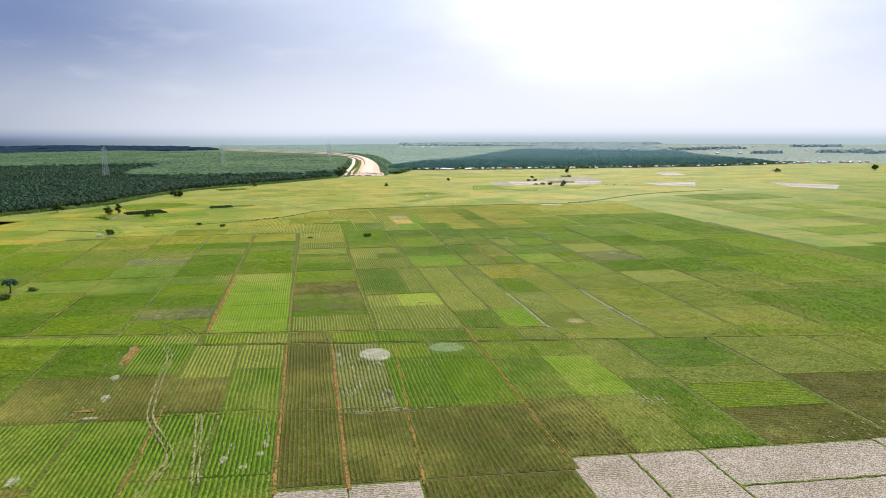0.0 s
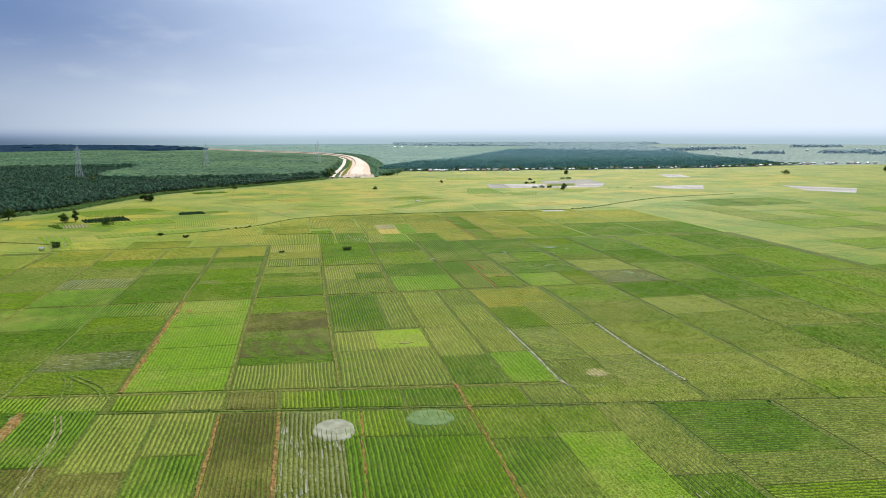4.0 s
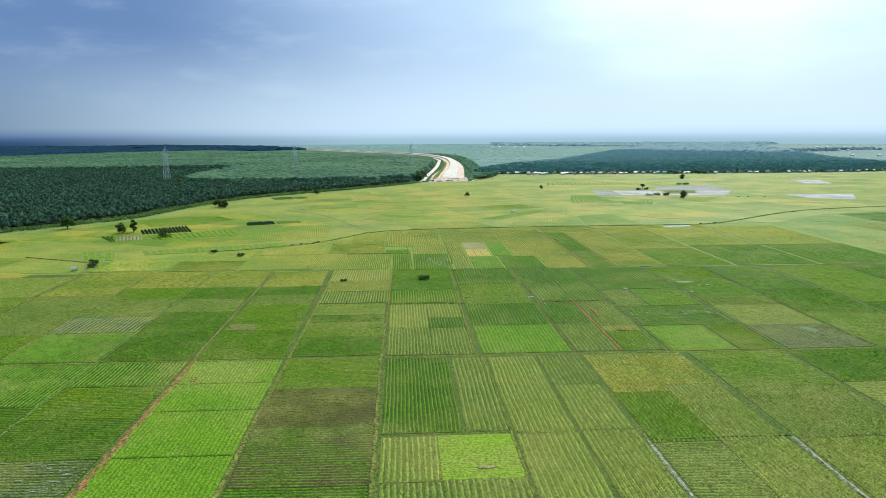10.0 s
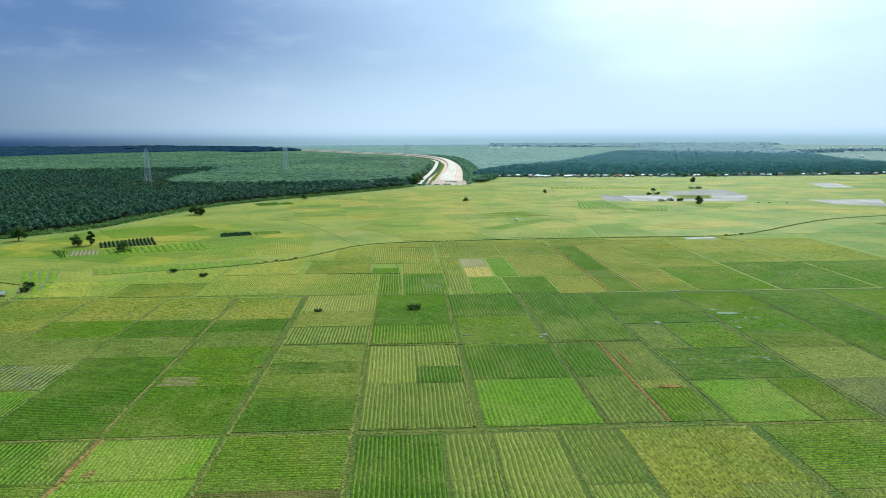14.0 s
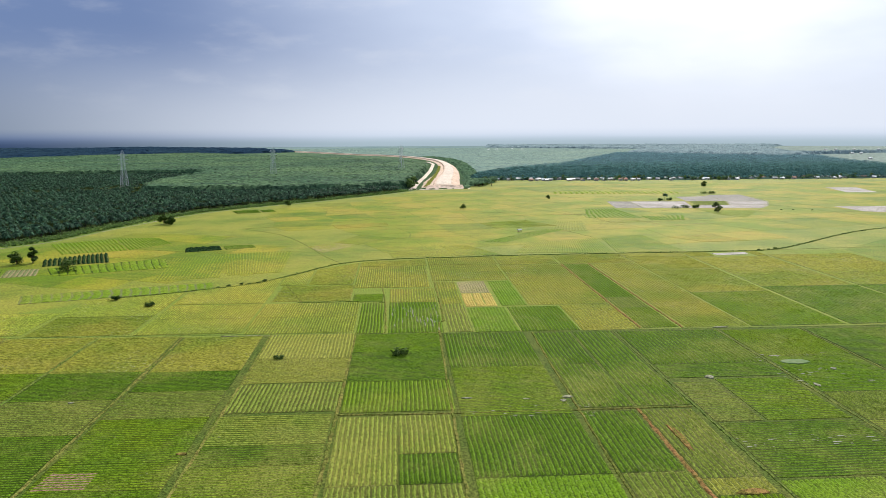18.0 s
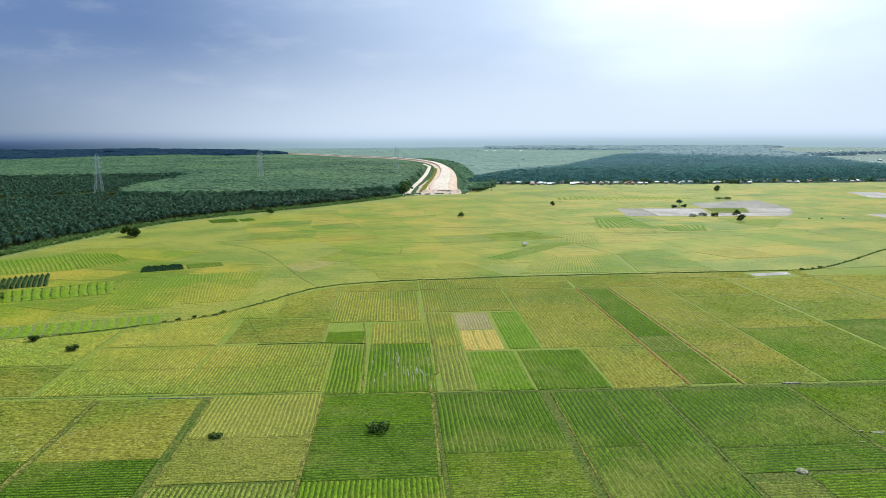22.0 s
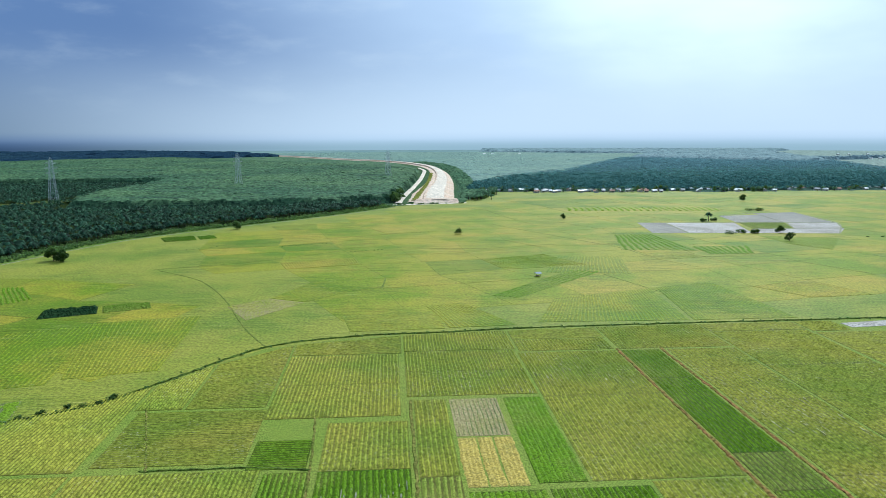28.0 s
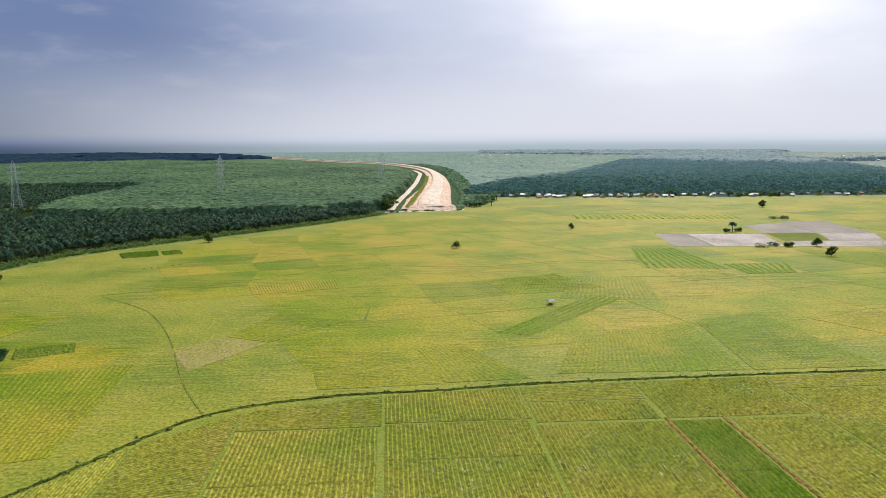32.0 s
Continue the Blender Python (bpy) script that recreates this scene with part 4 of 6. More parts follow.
bund("earth_bund", [s(-42, 282), s(-42, 345), s(-42, 412)], 1.23, 0.45, red_bund, "broad reddish earth bund between rice fields", 3)
bund("earth_bund", [s(-10, 282), s(-10, 350), s(-9, 413), s(-8, 500), s(-8, 578)], 0.58, 0.4, dry_bund, "dry earth bund between rice fields", 4)
bund("earth_bund", [s(25, 282), s(24, 400), s(25, 480), s(26, 578)], 0.58, 0.4, dry_bund, "dry earth bund between rice fields", 5)
bund("earth_bund", [s(61, 160), s(61.5, 282)], 0.77, 0.4, red_bund, "reddish earth bund between rice fields", 6)
bund("earth_bund", [s(61, 282), s(61, 410)], 0.42, 0.35, dry_bund, "dry earth bund between rice fields", 7)
bund("earth_bund", [s(58, 414), s(60, 576), s(63, 600), s(63, 676)], 0.53, 0.4, dry_bund, "dry earth bund between rice fields", 8)
bund("earth_bund", [s(-10, 150), s(-10, 262)], 0.61, 0.35, red_bund, "reddish earth bund between stubble fields", 9)
bund("earth_bund", [s(6.6, 150), s(6.6, 262)], 0.61, 0.35, red_bund, "reddish earth bund between stubble fields", 10)
bund("earth_bund", [s(24, 150), s(26, 190), s(30, 262)], 0.61, 0.35, red_bund, "reddish earth bund between stubble fields", 11)
bund("earth_bund", [s(-44, 130), s(-44, 205)], 0.42, 0.3, red_bund, "reddish earth bund beside wet fields", 12)
bund("earth_bund", [s(-92, 130), s(-92, 205)], 0.48, 0.3, red_bund, "reddish earth bund beside wet fields", 13)
bund("earth_bund", [s(-150, 280.5), s(-42, 280.5), s(25, 280.5), s(130, 280.5), s(250, 280.5)], 0.69, 0.18, dry_bund, "long dry cross bund between rice fields", 14)
bund("earth_bund", [(-200, 413.5), (-42, 413), (25, 412.3), (96, 412), (172, 410.5), (292, 409)], 0.69, 0.18, dry_bund, "long dry cross bund along the field road", 15)
bund("earth_bund", [(-190, 584), (-20, 580), (26, 578)], 0.53, 0.18, green_bund, "weedy cross bund between fields", 16)
bund("earth_bund", [(26, 576.5), (130, 574.5), (240, 573), (345, 571)], 0.55, 0.18, green_bund, "weedy dark cross bund between fields", 17)
bund("earth_bund", [(25, 492.7), (60, 491.5), (130, 491.5)], 0.42, 0.35, dry_bund, "dry cross bund between rice fields", 18)
bund("earth_bund", [(95, 414), (96, 490), (97.5, 573)], 0.42, 0.35, dry_bund, "dry bund between rice fields", 19)
bund("earth_bund", [(131, 411), (131, 572)], 0.42, 0.35, green_bund, "weedy bund between rice fields", 20)
bund("earth_bund", [(113, 414), (113.3, 491)], 0.70, 0.3, red_bund, "reddish bund between rice fields", 21)
bund("earth_bund", [(173.6, 290), (173.6, 571)], 0.36, 0.3, weak_line, "weedy bund between rice fields", 22)
bund("earth_bund", [(209, 250), (209, 571)], 0.36, 0.3, weak_line, "weedy bund between rice fields", 23)
bund("earth_bund", [(143.8, 576), (144, 724)], 0.70, 0.35, red_bund, "reddish bund along a rice strip", 24)
bund("earth_bund", [(161.5, 576), (161.3, 724)], 0.70, 0.35, red_bund, "reddish bund along a rice strip", 25)
bund("earth_bund", [(38, 577), (37, 632), (34, 676)], 0.37, 0.35, dry_bund, "dry bund between rice fields", 26)
bund("earth_bund", [(-3, 633), (-17, 676)], 0.37, 0.35, dry_bund, "dry bund between rice fields", 27)
bund("earth_bund", [(-5, 633.5), (20, 633.5), (37, 631)], 0.37, 0.4, green_bund, "weedy bund between fields", 28)
bund("clay_channel", [(96, 338), (96, 305), (96.5, 270), (108, 267)], 0.6, 0.35, pale_bund, "pale clay bank along a field channel", 29, False)
bund("clay_channel", [(135, 337), (134, 300), (135.5, 266)], 0.6, 0.35, pale_bund, "pale clay bank along a field channel", 30, False)
bund("earth_bund", [(96, 338), (135, 338)], 0.37, 0.4, green_bund, "weedy bund between rice fields", 31)
bund("earth_bund", [s(-140, 198), s(-13, 198), s(62, 198)], 0.37, 0.35, dry_bund, "dry cross bund between stubble fields", 32)
for k, pts in enumerate(([s(76.5, 112), s(76.5, 159)], [s(94.6, 112), s(94.6, 159)], [s(143, 112), s(143, 159)], [s(94.6, 140), s(143, 140)])):
    bund("earth_bund", pts, 0.45, 0.4, green_bund, "dark weedy bund between mud plots", 200 + k)
bund("earth_bund", [(-28, 578), (-5, 577)], 0.32, 0.3, pale_bund, "pale dry bund between fields", 33)
bund("earth_bund", [(-43.5, 414), (-43, 577)], 0.42, 0.35, dry_bund, "dry earth bund between rice fields", 34)
bund("earth_bund", [(-76.5, 282), (-76.5, 577)], 0.42, 0.35, green_bund, "weedy earth bund between rice fields", 35)
bund("earth_bund", [(-112.5, 282), (-112.5, 577)], 0.48, 0.4, dry_bund, "dry earth bund between rice fields", 36)
bund("earth_bund", [(-215, 640), (-160, 612), (-155, 585), (-151, 520), (-151, 300)], 0.69, 0.5, dry_bund, "dry earth bund between rice fields", 37)


def ditch(name, pts, half, label, seed):
    line = smooth_path(pts, 2.0)
    ob = empty(name, (0, 0, 0), label, "ditch", kind="structure")
    part("water", strip_mesh("water", line, [(-half * 0.3, 0.06), (half * 0.3, 0.06)], ditch_water, 0.2, 0.0, seed), ob)
    for k, sgn in enumerate((-1, 1)):
        prof = [(sgn * half * 0.3, 0.03), (sgn * half * 0.55, half * 0.5), (sgn * half * 0.8, half * 0.42), (sgn * half * 1.2, 0.0)]
        part("bank", strip_mesh("bank", line, prof if sgn > 0 else prof[::-1], green_bund, 0.35, 0.6, seed + k), ob)
    return line


winding = ditch("winding_ditch", [(-100, 648), (-53, 669), (-34, 680), (-19, 700), (8, 737), (43, 750), (79, 753), (120, 757), (190, 759), (262, 760), (300, 764), (337, 788), (395, 832), (450, 862), (560, 890)], 0.62, "narrow weedy ditch winding through the fields", 41)
branch = smooth_path([(8, 738), (-6, 767), (-18, 800), (-30, 830), (-53, 874), (-87, 908)], 2.0)
bund("weedy_line", branch[::12], 0.45, 0.16, weak_line, "weedy line of a shallow field ditch", 43, False)
cross = ditch("cross_ditch", [s(-130, 263.5), s(-60, 263.5), s(0, 263.5), s(60, 263.5), s(130, 263.5), s(180, 263), s(230, 259)], 0.28, "wet cross ditch between rice fields", 45)
for pts, w in (([(60, 985), (120, 975), (180, 990), (240, 985)], 0.7), ([(334, 1010), (380, 1000), (470, 985), (560, 985)], 1.2), ([(20, 900), (90, 890), (130, 900)], 0.6), ([(-90, 910), (-30, 935), (30, 980)], 0.7), ([(205, 1010), (225, 970), (232, 930)], 0.8),
               ([(200, 935), (300, 925), (420, 935), (620, 920)], 0.8), ([(300, 764), (400, 770), (560, 770)], 0.8), ([(-60, 1010), (0, 1035), (60, 1060)], 0.6), ([(330, 1440), (345, 1330), (356, 1230)], 0.7), ([(150, 1120), (180, 1060), (205, 1010)], 0.7)):
    bund("weedy_line", pts, w * 0.6, 0.16, weak_line, "weedy dark line of a field boundary", 50 + int(w * 10), False)


def tyre_track(pts, gauge, mat, label, seed):
    ob = empty("tyre_track", (0, 0, 0), label, "track", kind="structure")
    line = smooth_path(pts, 1.2)
    for sgn in (-1, 1):
        c = sgn * gauge / 2
        part("rut", strip_mesh("rut", line, [(c - 0.28, 0.36), (c, 0.46), (c + 0.28, 0.36)], mat, 0.3, 0.12, seed + sgn), ob)
    return ob


tyre_track([(-40, 140), (-39, 157), (-38, 166), (-36, 175), (-40, 187), (-46, 202), (-48, 215), (-50, 238), (-51, 259), (-55, 274)], 1.5, track_mud, "pale muddy double tyre track curving through rice", 61)
tyre_track([(-28, 160), (-30, 178), (-33, 203)], 1.4, track_mud, "pale wet double tyre track in rice", 65)
tyre_track([(-57, 284), (-60, 300), (-64, 312)], 1.9, green_bund, "dark double tyre track in rice", 63)
tyre_track([(-45, 284), (-50, 296), (-62, 310)], 1.9, green_bund, "dark double tyre track turning in rice", 67)


def pond(x, y, rx, ry, mat, label, seed):
    r = np.random.default_rng(seed)
    k = 36
    a = np.arange(k) * 2 * math.pi / k
    rad = 0.6 + 0.22 * r.random(k) + 0.55 * np.interp(a, np.linspace(0, 6.29, 9), np.append(r.random(8), 0.5)) - 0.06
    if rx > 4:
        rad = 0.88 + 0.16 * np.interp(a, np.linspace(0, 6.29, 7), np.append(r.random(6), 0.5)) + 0.03 * r.random(k)
    v = np.c_[x + rx * rad * np.cos(a), y + ry * rad * np.sin(a), np.full(k, 0.34 if rx < 4 else 0.40)]
    low = v.copy()
    low[:, :2] = (low[:, :2] - (x, y)) * 1.12 + (x, y)
    low[:, 2] = 0.0
    vv = np.concatenate([v, low, [[x, y, 0.35 if rx < 4 else 0.41]]])
    quads = np.array([[i + k, (i + 1) % k + k, (i + 1) % k, i] for i in range(k)])
    tris = np.array([[i, (i + 1) % k, 2 * k] for i in range(k)])
    tagged(new("puddle", mesh_of("puddle", vv, [quads, tris], mat)), label, "puddle", kind="structure")


def pale_streaks(x0, x1, y0, y1, count, longest, seed, along="y", mat=None):
    """Short pale streaks lying between crop rows, gathered in patches: water by default, straw with straw_pale."""
    r = np.random.default_rng(seed)
    patch = lattice(40, 40, (4, 4), seed + 1)
    b = Build()
    while b.n < count * 8:
        u, w = r.random(), r.random()
        if r.random() > patch[int(u * 39), int(w * 39)] ** 2 * 1.6:
            continue
        ln, half = longest * (0.15 + 0.85 * r.random() ** 2), 0.08 + 0.14 * r.random()
        cx, cy = x0 + u * (x1 - x0), y0 + w * (y1 - y0)
        lean = (r.random(4) - 0.5) * 0.25
        edge = [(-half, -ln / 2), (half * 0.8, -ln / 2), (half * 1.3, -ln / 6), (half, ln / 4), (half * 0.5, ln / 2), (-half * 0.4, ln / 2), (-half, ln / 4), (-half * 0.9, -ln / 5)]
        pts = [(p + lean[k % 4] * half, q) if along == "y" else (q, p + lean[k % 4] * half) for k, (p, q) in enumerate(edge)]
        if along != "y":
            pts = pts[::-1]
        b.add([(cx + p, float(shear(cx + p, cy + q)), 0.35) for p, q in pts], [(0, 1, 2, 7), (7, 2, 3, 6), (6, 3, 4, 5)])
    tagged(new("pale_streaks", b.mesh("pale_streaks", mat or wet)), "pale streaks of water and straw lying between crop rows", "puddle", kind="stuff")


pale_streaks(7.5, 23.5, 200, 252, 130, 6.0, 1501)
pale_streaks(8, 34, 193, 199, 40, 2.2, 1502, "x")
pale_streaks(-29, -12, 160, 196, 60, 2.5, 1503)
pale_streaks(-72, -58, 196, 262, 60, 2.5, 1504)
pale_streaks(-110, -78, 453, 477, 80, 3.0, 1505, "x")
pale_streaks(-75, -45, 313, 335, 70, 3.0, 1506, "x")
pale_streaks(40, 61, 580, 622, 70, 5.0, 1507)
pale_streaks(62, 103, 680, 703, 90, 3.5, 1508, mat=straw_pale)
pale_streaks(106, 142, 680, 720, 110, 3.5, 1509, mat=straw_pale)
pale_streaks(163, 189, 630, 690, 90, 4.0, 1510, mat=straw_pale)
pale_streaks(100, 190, 161, 172, 110, 2.0, 1511, mat=straw_pale)
pale_streaks(94, 104, 190, 206, 40, 2.5, 1512)
pale_streaks(132, 170, 462, 470, 30, 2.5, 1513, "x")
pale_streaks(170, 205, 505, 540, 40, 2.5, 1514, "x")
pale_streaks(62, 100, 486, 496, 30, 2.0, 1515, "x")
pond(21.5, 249, 5.6, 7.0, wet, "pale round puddle of muddy water in stubble", 71)
pond(49, 252, 6.5, 6.0, pond_green, "shallow green puddle in a rice field", 72)
pond(110.5, 278, 3.6, 4.2, CROPS["fallow"][1], "small pale square patch of mud in a field", 73)
pond(52, 325, 2.2, 0.8, CROPS["fallow"][1], "small pale bare patch in lime green rice", 74)
pond(183, 529, 5.0, 2.4, pond_green, "shallow green puddle among rice", 75)
pond(196, 436, 3.4, 5.0, pond_green, "dark green wet hollow in a fallow plot", 76)
PATCHES_SOUTH = ((-63, 206, 2.6, 1.0), (-63, 222, 1.5, 3.4), (-65, 241, 1.2, 2.6), (-13, 180, 0.8, 3.0), (-14, 174, 0.7, 1.6), (-18, 167, 1.2, 1.2), (-23, 172, 1.0, 1.8), (-70, 170, 1.4, 2.4), (95, 502, 1.5, 0.9))
PATCHES_NORTH = ((93, 499, 0.9, 0.8), (146, 516, 1.4, 1.6), (177, 506, 0.9, 1.4), (179, 536, 2.2, 0.7), (-56, 508, 1.0, 0.6), (64, 503, 1.4, 0.5), (177, 575, 3.0, 0.5), (192, 521, 0.9, 0.9), (82, 501, 1.2, 0.4), (56, 597, 0.22, 4.6), (58, 592, 0.2, 5.0), (53, 594, 0.2, 3.2), (51.4, 598, 0.2, 4.2), (54.6, 590, 0.22, 3.6), (47, 606, 0.2, 4.0), (49.8, 611, 0.2, 5.0))
for k, (x, y, rx, ry) in enumerate(PATCHES_SOUTH + PATCHES_NORTH):
    pond(x, y, rx, ry, pale_bund, "small pale patch of wet bare mud in rice", 780 + k)
for k, (x, y, rx, ry) in enumerate(((-66, 268, 1.7, 14.0), (-66, 212, 3.0, 1.2), (-12, 470, 1.2, 0.8), (123, 441, 4.0, 1.6), (118, 470, 1.0, 9.0), (-37, 393, 1.6, 2.0))):
    pond(x, y, rx, ry, red_bund, "bare reddish patch of soil in rice", 860 + k)


# ---- distance ----


def distance_ring():
    m = bpy.data.materials.new("painted_far_haze")
    m.use_nodes = True
    n = Nodes(m.node_tree)
    pos = n.add("NewGeometry").outputs["Position"]
    xyz = n.add("SeparateXYZ")
    n.put(xyz.inputs[0], pos)
    # haze painted as a self-glowing gradient: dark blue west, pale east
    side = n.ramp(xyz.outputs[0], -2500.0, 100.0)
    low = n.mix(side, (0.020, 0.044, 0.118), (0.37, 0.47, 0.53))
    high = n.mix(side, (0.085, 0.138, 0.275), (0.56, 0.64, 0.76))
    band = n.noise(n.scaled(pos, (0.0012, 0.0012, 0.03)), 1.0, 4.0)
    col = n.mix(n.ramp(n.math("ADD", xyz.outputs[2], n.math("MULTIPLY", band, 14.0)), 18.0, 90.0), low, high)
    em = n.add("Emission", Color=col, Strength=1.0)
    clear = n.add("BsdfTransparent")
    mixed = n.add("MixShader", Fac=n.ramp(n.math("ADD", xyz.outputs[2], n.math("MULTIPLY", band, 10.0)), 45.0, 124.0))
    n.put(mixed.inputs[1], em.outputs[0]), n.put(mixed.inputs[2], clear.outputs[0])
    n.put(n.add("OutputMaterial").inputs["Surface"], mixed.outputs[0])
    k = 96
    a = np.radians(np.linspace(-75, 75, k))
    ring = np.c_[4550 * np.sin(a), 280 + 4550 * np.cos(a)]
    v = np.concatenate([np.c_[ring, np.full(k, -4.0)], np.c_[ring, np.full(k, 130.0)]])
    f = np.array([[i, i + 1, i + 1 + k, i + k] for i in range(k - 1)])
    ob = tagged(new("backdrop", mesh_of("backdrop", v, f, m)), "glowing backdrop painted as hazy distant woodland on the horizon", "backdrop", kind="structure")
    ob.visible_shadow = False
    return ob


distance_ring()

# pale grey-green tone holds the haze over the far fields
far_grass = surface("haze_pale_fields", blotched((0.215, 0.265, 0.235), (0.245, 0.29, 0.255), (0.19, 0.24, 0.21), 0.004, 0.02, 0.1), 0.95, 0.0)
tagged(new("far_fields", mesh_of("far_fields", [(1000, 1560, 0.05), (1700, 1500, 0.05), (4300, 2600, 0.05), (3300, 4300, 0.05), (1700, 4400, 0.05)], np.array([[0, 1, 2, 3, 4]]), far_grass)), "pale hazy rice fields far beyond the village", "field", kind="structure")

# ---- woods ----
wood_floor = surface("woodland_floor", blotched((0.060, 0.100, 0.052), (0.075, 0.115, 0.055), (0.050, 0.085, 0.045), 0.01, 0.1, 0.5), 0.95, 0.0)
# floor colour ramps from shaded navy in the west to painted haze eastward
def far_ground(n, pos):
    xyz = n.add("SeparateXYZ")
    n.put(xyz.inputs[0], pos)
    patch = n.ramp(n.noise(pos, 0.004, 4.0, 0.6), 0.35, 0.65)
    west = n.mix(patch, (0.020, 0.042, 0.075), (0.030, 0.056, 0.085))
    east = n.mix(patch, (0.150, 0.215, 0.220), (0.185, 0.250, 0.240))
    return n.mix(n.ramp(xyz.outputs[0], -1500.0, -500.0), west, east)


far_floor = surface("far_woodland_floor", far_ground, 0.95, 0.0)
tagged(new("woodland_floor", mesh_of("woodland_floor", [(-420, 648, 0.03), (-340, 712, 0.03), (-294, 764, 0.03), (-222, 858, 0.03), (-163, 1038, 0.03), (-112, 1106, 0.03), (62, 1304, 0.03), (150, 1345, 0.03), (175, 1500, 0.03), (300, 1512, 0.03), (1130, 1570, 0.03), (1190, 1740, 0.03), (1390, 2500, 0.03), (900, 2950, 0.03), (400, 3300, 0.03), (-400, 3400, 0.03), (-1500, 2300, 0.03), (-1000, 648, 0.03)], np.array([list(range(18))]), wood_floor)), "green floor of the plantations", "ground", kind="structure")
tagged(new("far_floor", mesh_of("far_floor", [(-1500, 2310, 0.03), (-400, 3410, 0.03), (400, 3310, 0.03), (900, 2960, 0.03), (1390, 2510, 0.03), (1690, 4950, 0.03), (-4700, 4950, 0.03), (-4700, 1600, 0.03), (-1700, 1600, 0.03)], np.array([list(range(9))]), far_floor)), "floor of the far woods, haze and shade in its colour", "ground", kind="structure")
# near-black floor: shade between the palm crowns is put into its colour
shade_soil = surface("plantation_shade_floor", blotched((0.022, 0.036, 0.012), (0.03, 0.045, 0.014), (0.04, 0.04, 0.02), 0.05, 0.4), 0.95, 0.0)
FIELD_EDGE = [(-420, 640), (-340, 705), (-294, 757), (-262, 800), (-222, 850), (-200, 929), (-163, 1031), (-112, 1098), (-50, 1160), (14, 1232), (62, 1296)]


def canopy(name, poly, cell, base, rise, mat, label, seed, lump=0.8):
    """A closed crown surface over a polygon: a lumpy sheet with ragged sides."""
    r = np.random.default_rng(seed)
    p = np.array(poly)
    x0, y0 = p.min(0) - cell
    x1, y1 = p.max(0) + cell
    nx, ny = int((x1 - x0) / cell), int((y1 - y0) / cell)
    gx, gy = np.meshgrid(x0 + np.arange(nx) * cell, y0 + np.arange(ny) * cell, indexing="ij")
    gx = gx + (r.random(gx.shape) - 0.5) * cell * 0.8
    gy = gy + (r.random(gx.shape) - 0.5) * cell * 0.8
    on = inside(gx, gy, poly)
    z = base + rise * (r.random(gx.shape) - 0.5) * 2 * lump + rise * 1.2 * (lattice(nx, ny, (nx / 5, ny / 5), seed + 1) - 0.5)
    edge = on.copy()
    for ax, sh in ((0, 1), (0, -1), (1, 1), (1, -1)):
        edge &= np.roll(on, sh, ax)
    z = np.where(edge, z, np.where(on, z * (0.5 + 0.45 * r.random(gx.shape)), 0.0))
    use = np.zeros_like(on)
    use[:-1, :-1] = on[:-1, :-1] | on[1:, :-1] | on[:-1, 1:] | on[1:, 1:]
    idx = np.arange(nx * ny).reshape(nx, ny)
    i, j = np.nonzero(use)
    f = np.stack([idx[i, j], idx[i + 1, j], idx[i + 1, j + 1], idx[i, j + 1]], 1)
    f = np.concatenate([f[:, [0, 1, 2]], f[:, [0, 2, 3]]])
    keep, inv = np.unique(f, return_inverse=True)
    v = np.stack([gx, gy, z], -1).reshape(-1, 3)[keep]
    return tagged(new(name, mesh_of(name, v, inv.reshape(f.shape), mat)), label, "woodland", kind="stuff")


RUBBER_WEST = [(-300, 1278), (-100, 1280), (-14, 1312), (58, 1350), (82, 1564), (106, 1820), (112, 2020), (80, 2170), (-20, 2330), (-180, 2500), (-420, 2760), (-716, 3100), (-1008, 2878), (-1250, 2449), (-1080, 2000), (-930, 1725), (-900, 1722), (-338, 1740), (-330, 1610), (-338, 1465), (-322, 1342)]
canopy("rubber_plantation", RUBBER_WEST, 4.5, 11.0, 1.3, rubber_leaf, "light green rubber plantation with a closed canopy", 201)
YOUNG_RUBBER = [(116, 2030), (124, 2240), (66, 2640), (-30, 2830), (-140, 2960), (-390, 3420), (-700, 3170), (-716, 3110), (-420, 2775), (-180, 2515), (-20, 2345), (84, 2180)]
canopy("young_rubber", YOUNG_RUBBER, 9.0, 2.2, 0.8, rubber_leaf, "low young rubber trees beside the road bend", 205)
RUBBER_EAST = [(178, 1540), (190, 1680), (292, 1890), (449, 2080), (869, 2960), (1200, 3600), (500, 4100), (-300, 4100), (-700, 4000), (-350, 3560), (-60, 3060), (120, 2760), (200, 2500), (215, 2200), (200, 1850), (180, 1640)]
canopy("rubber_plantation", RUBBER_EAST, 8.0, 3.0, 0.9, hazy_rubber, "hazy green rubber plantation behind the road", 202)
ROADSIDE = [(144, 1368), (162, 1500), (170, 1650), (180, 1830), (187, 2040), (184, 2250), (168, 2440), (118, 2660), (160, 2700), (214, 2500), (226, 2200), (212, 1850), (196, 1640), (202, 1530), (196, 1440)]
canopy("roadside_scrub", ROADSIDE, 4.0, 4.0, 2.2, roadside_leaf, "hazy green scrub along the new road", 206)
FAR_WEST = [(-1250, 2460), (-1008, 2890), (-716, 3175), (-395, 3440), (-690, 3960), (-1200, 4350), (-2600, 4100), (-3800, 3000), (-3000, 1900), (-1510, 2000)]
canopy("far_woods", FAR_WEST, 18.0, 12.0, 4.0, far_leaf, "dark blue-green far woods, cloud shade and haze in their colour", 203)
FAR_EAST = [(900, 2960), (1400, 2560), (1900, 3850), (2300, 4330), (600, 4700), (520, 4120), (1210, 3600)]
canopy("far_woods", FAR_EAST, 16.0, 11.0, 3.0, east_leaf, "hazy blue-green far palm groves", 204)
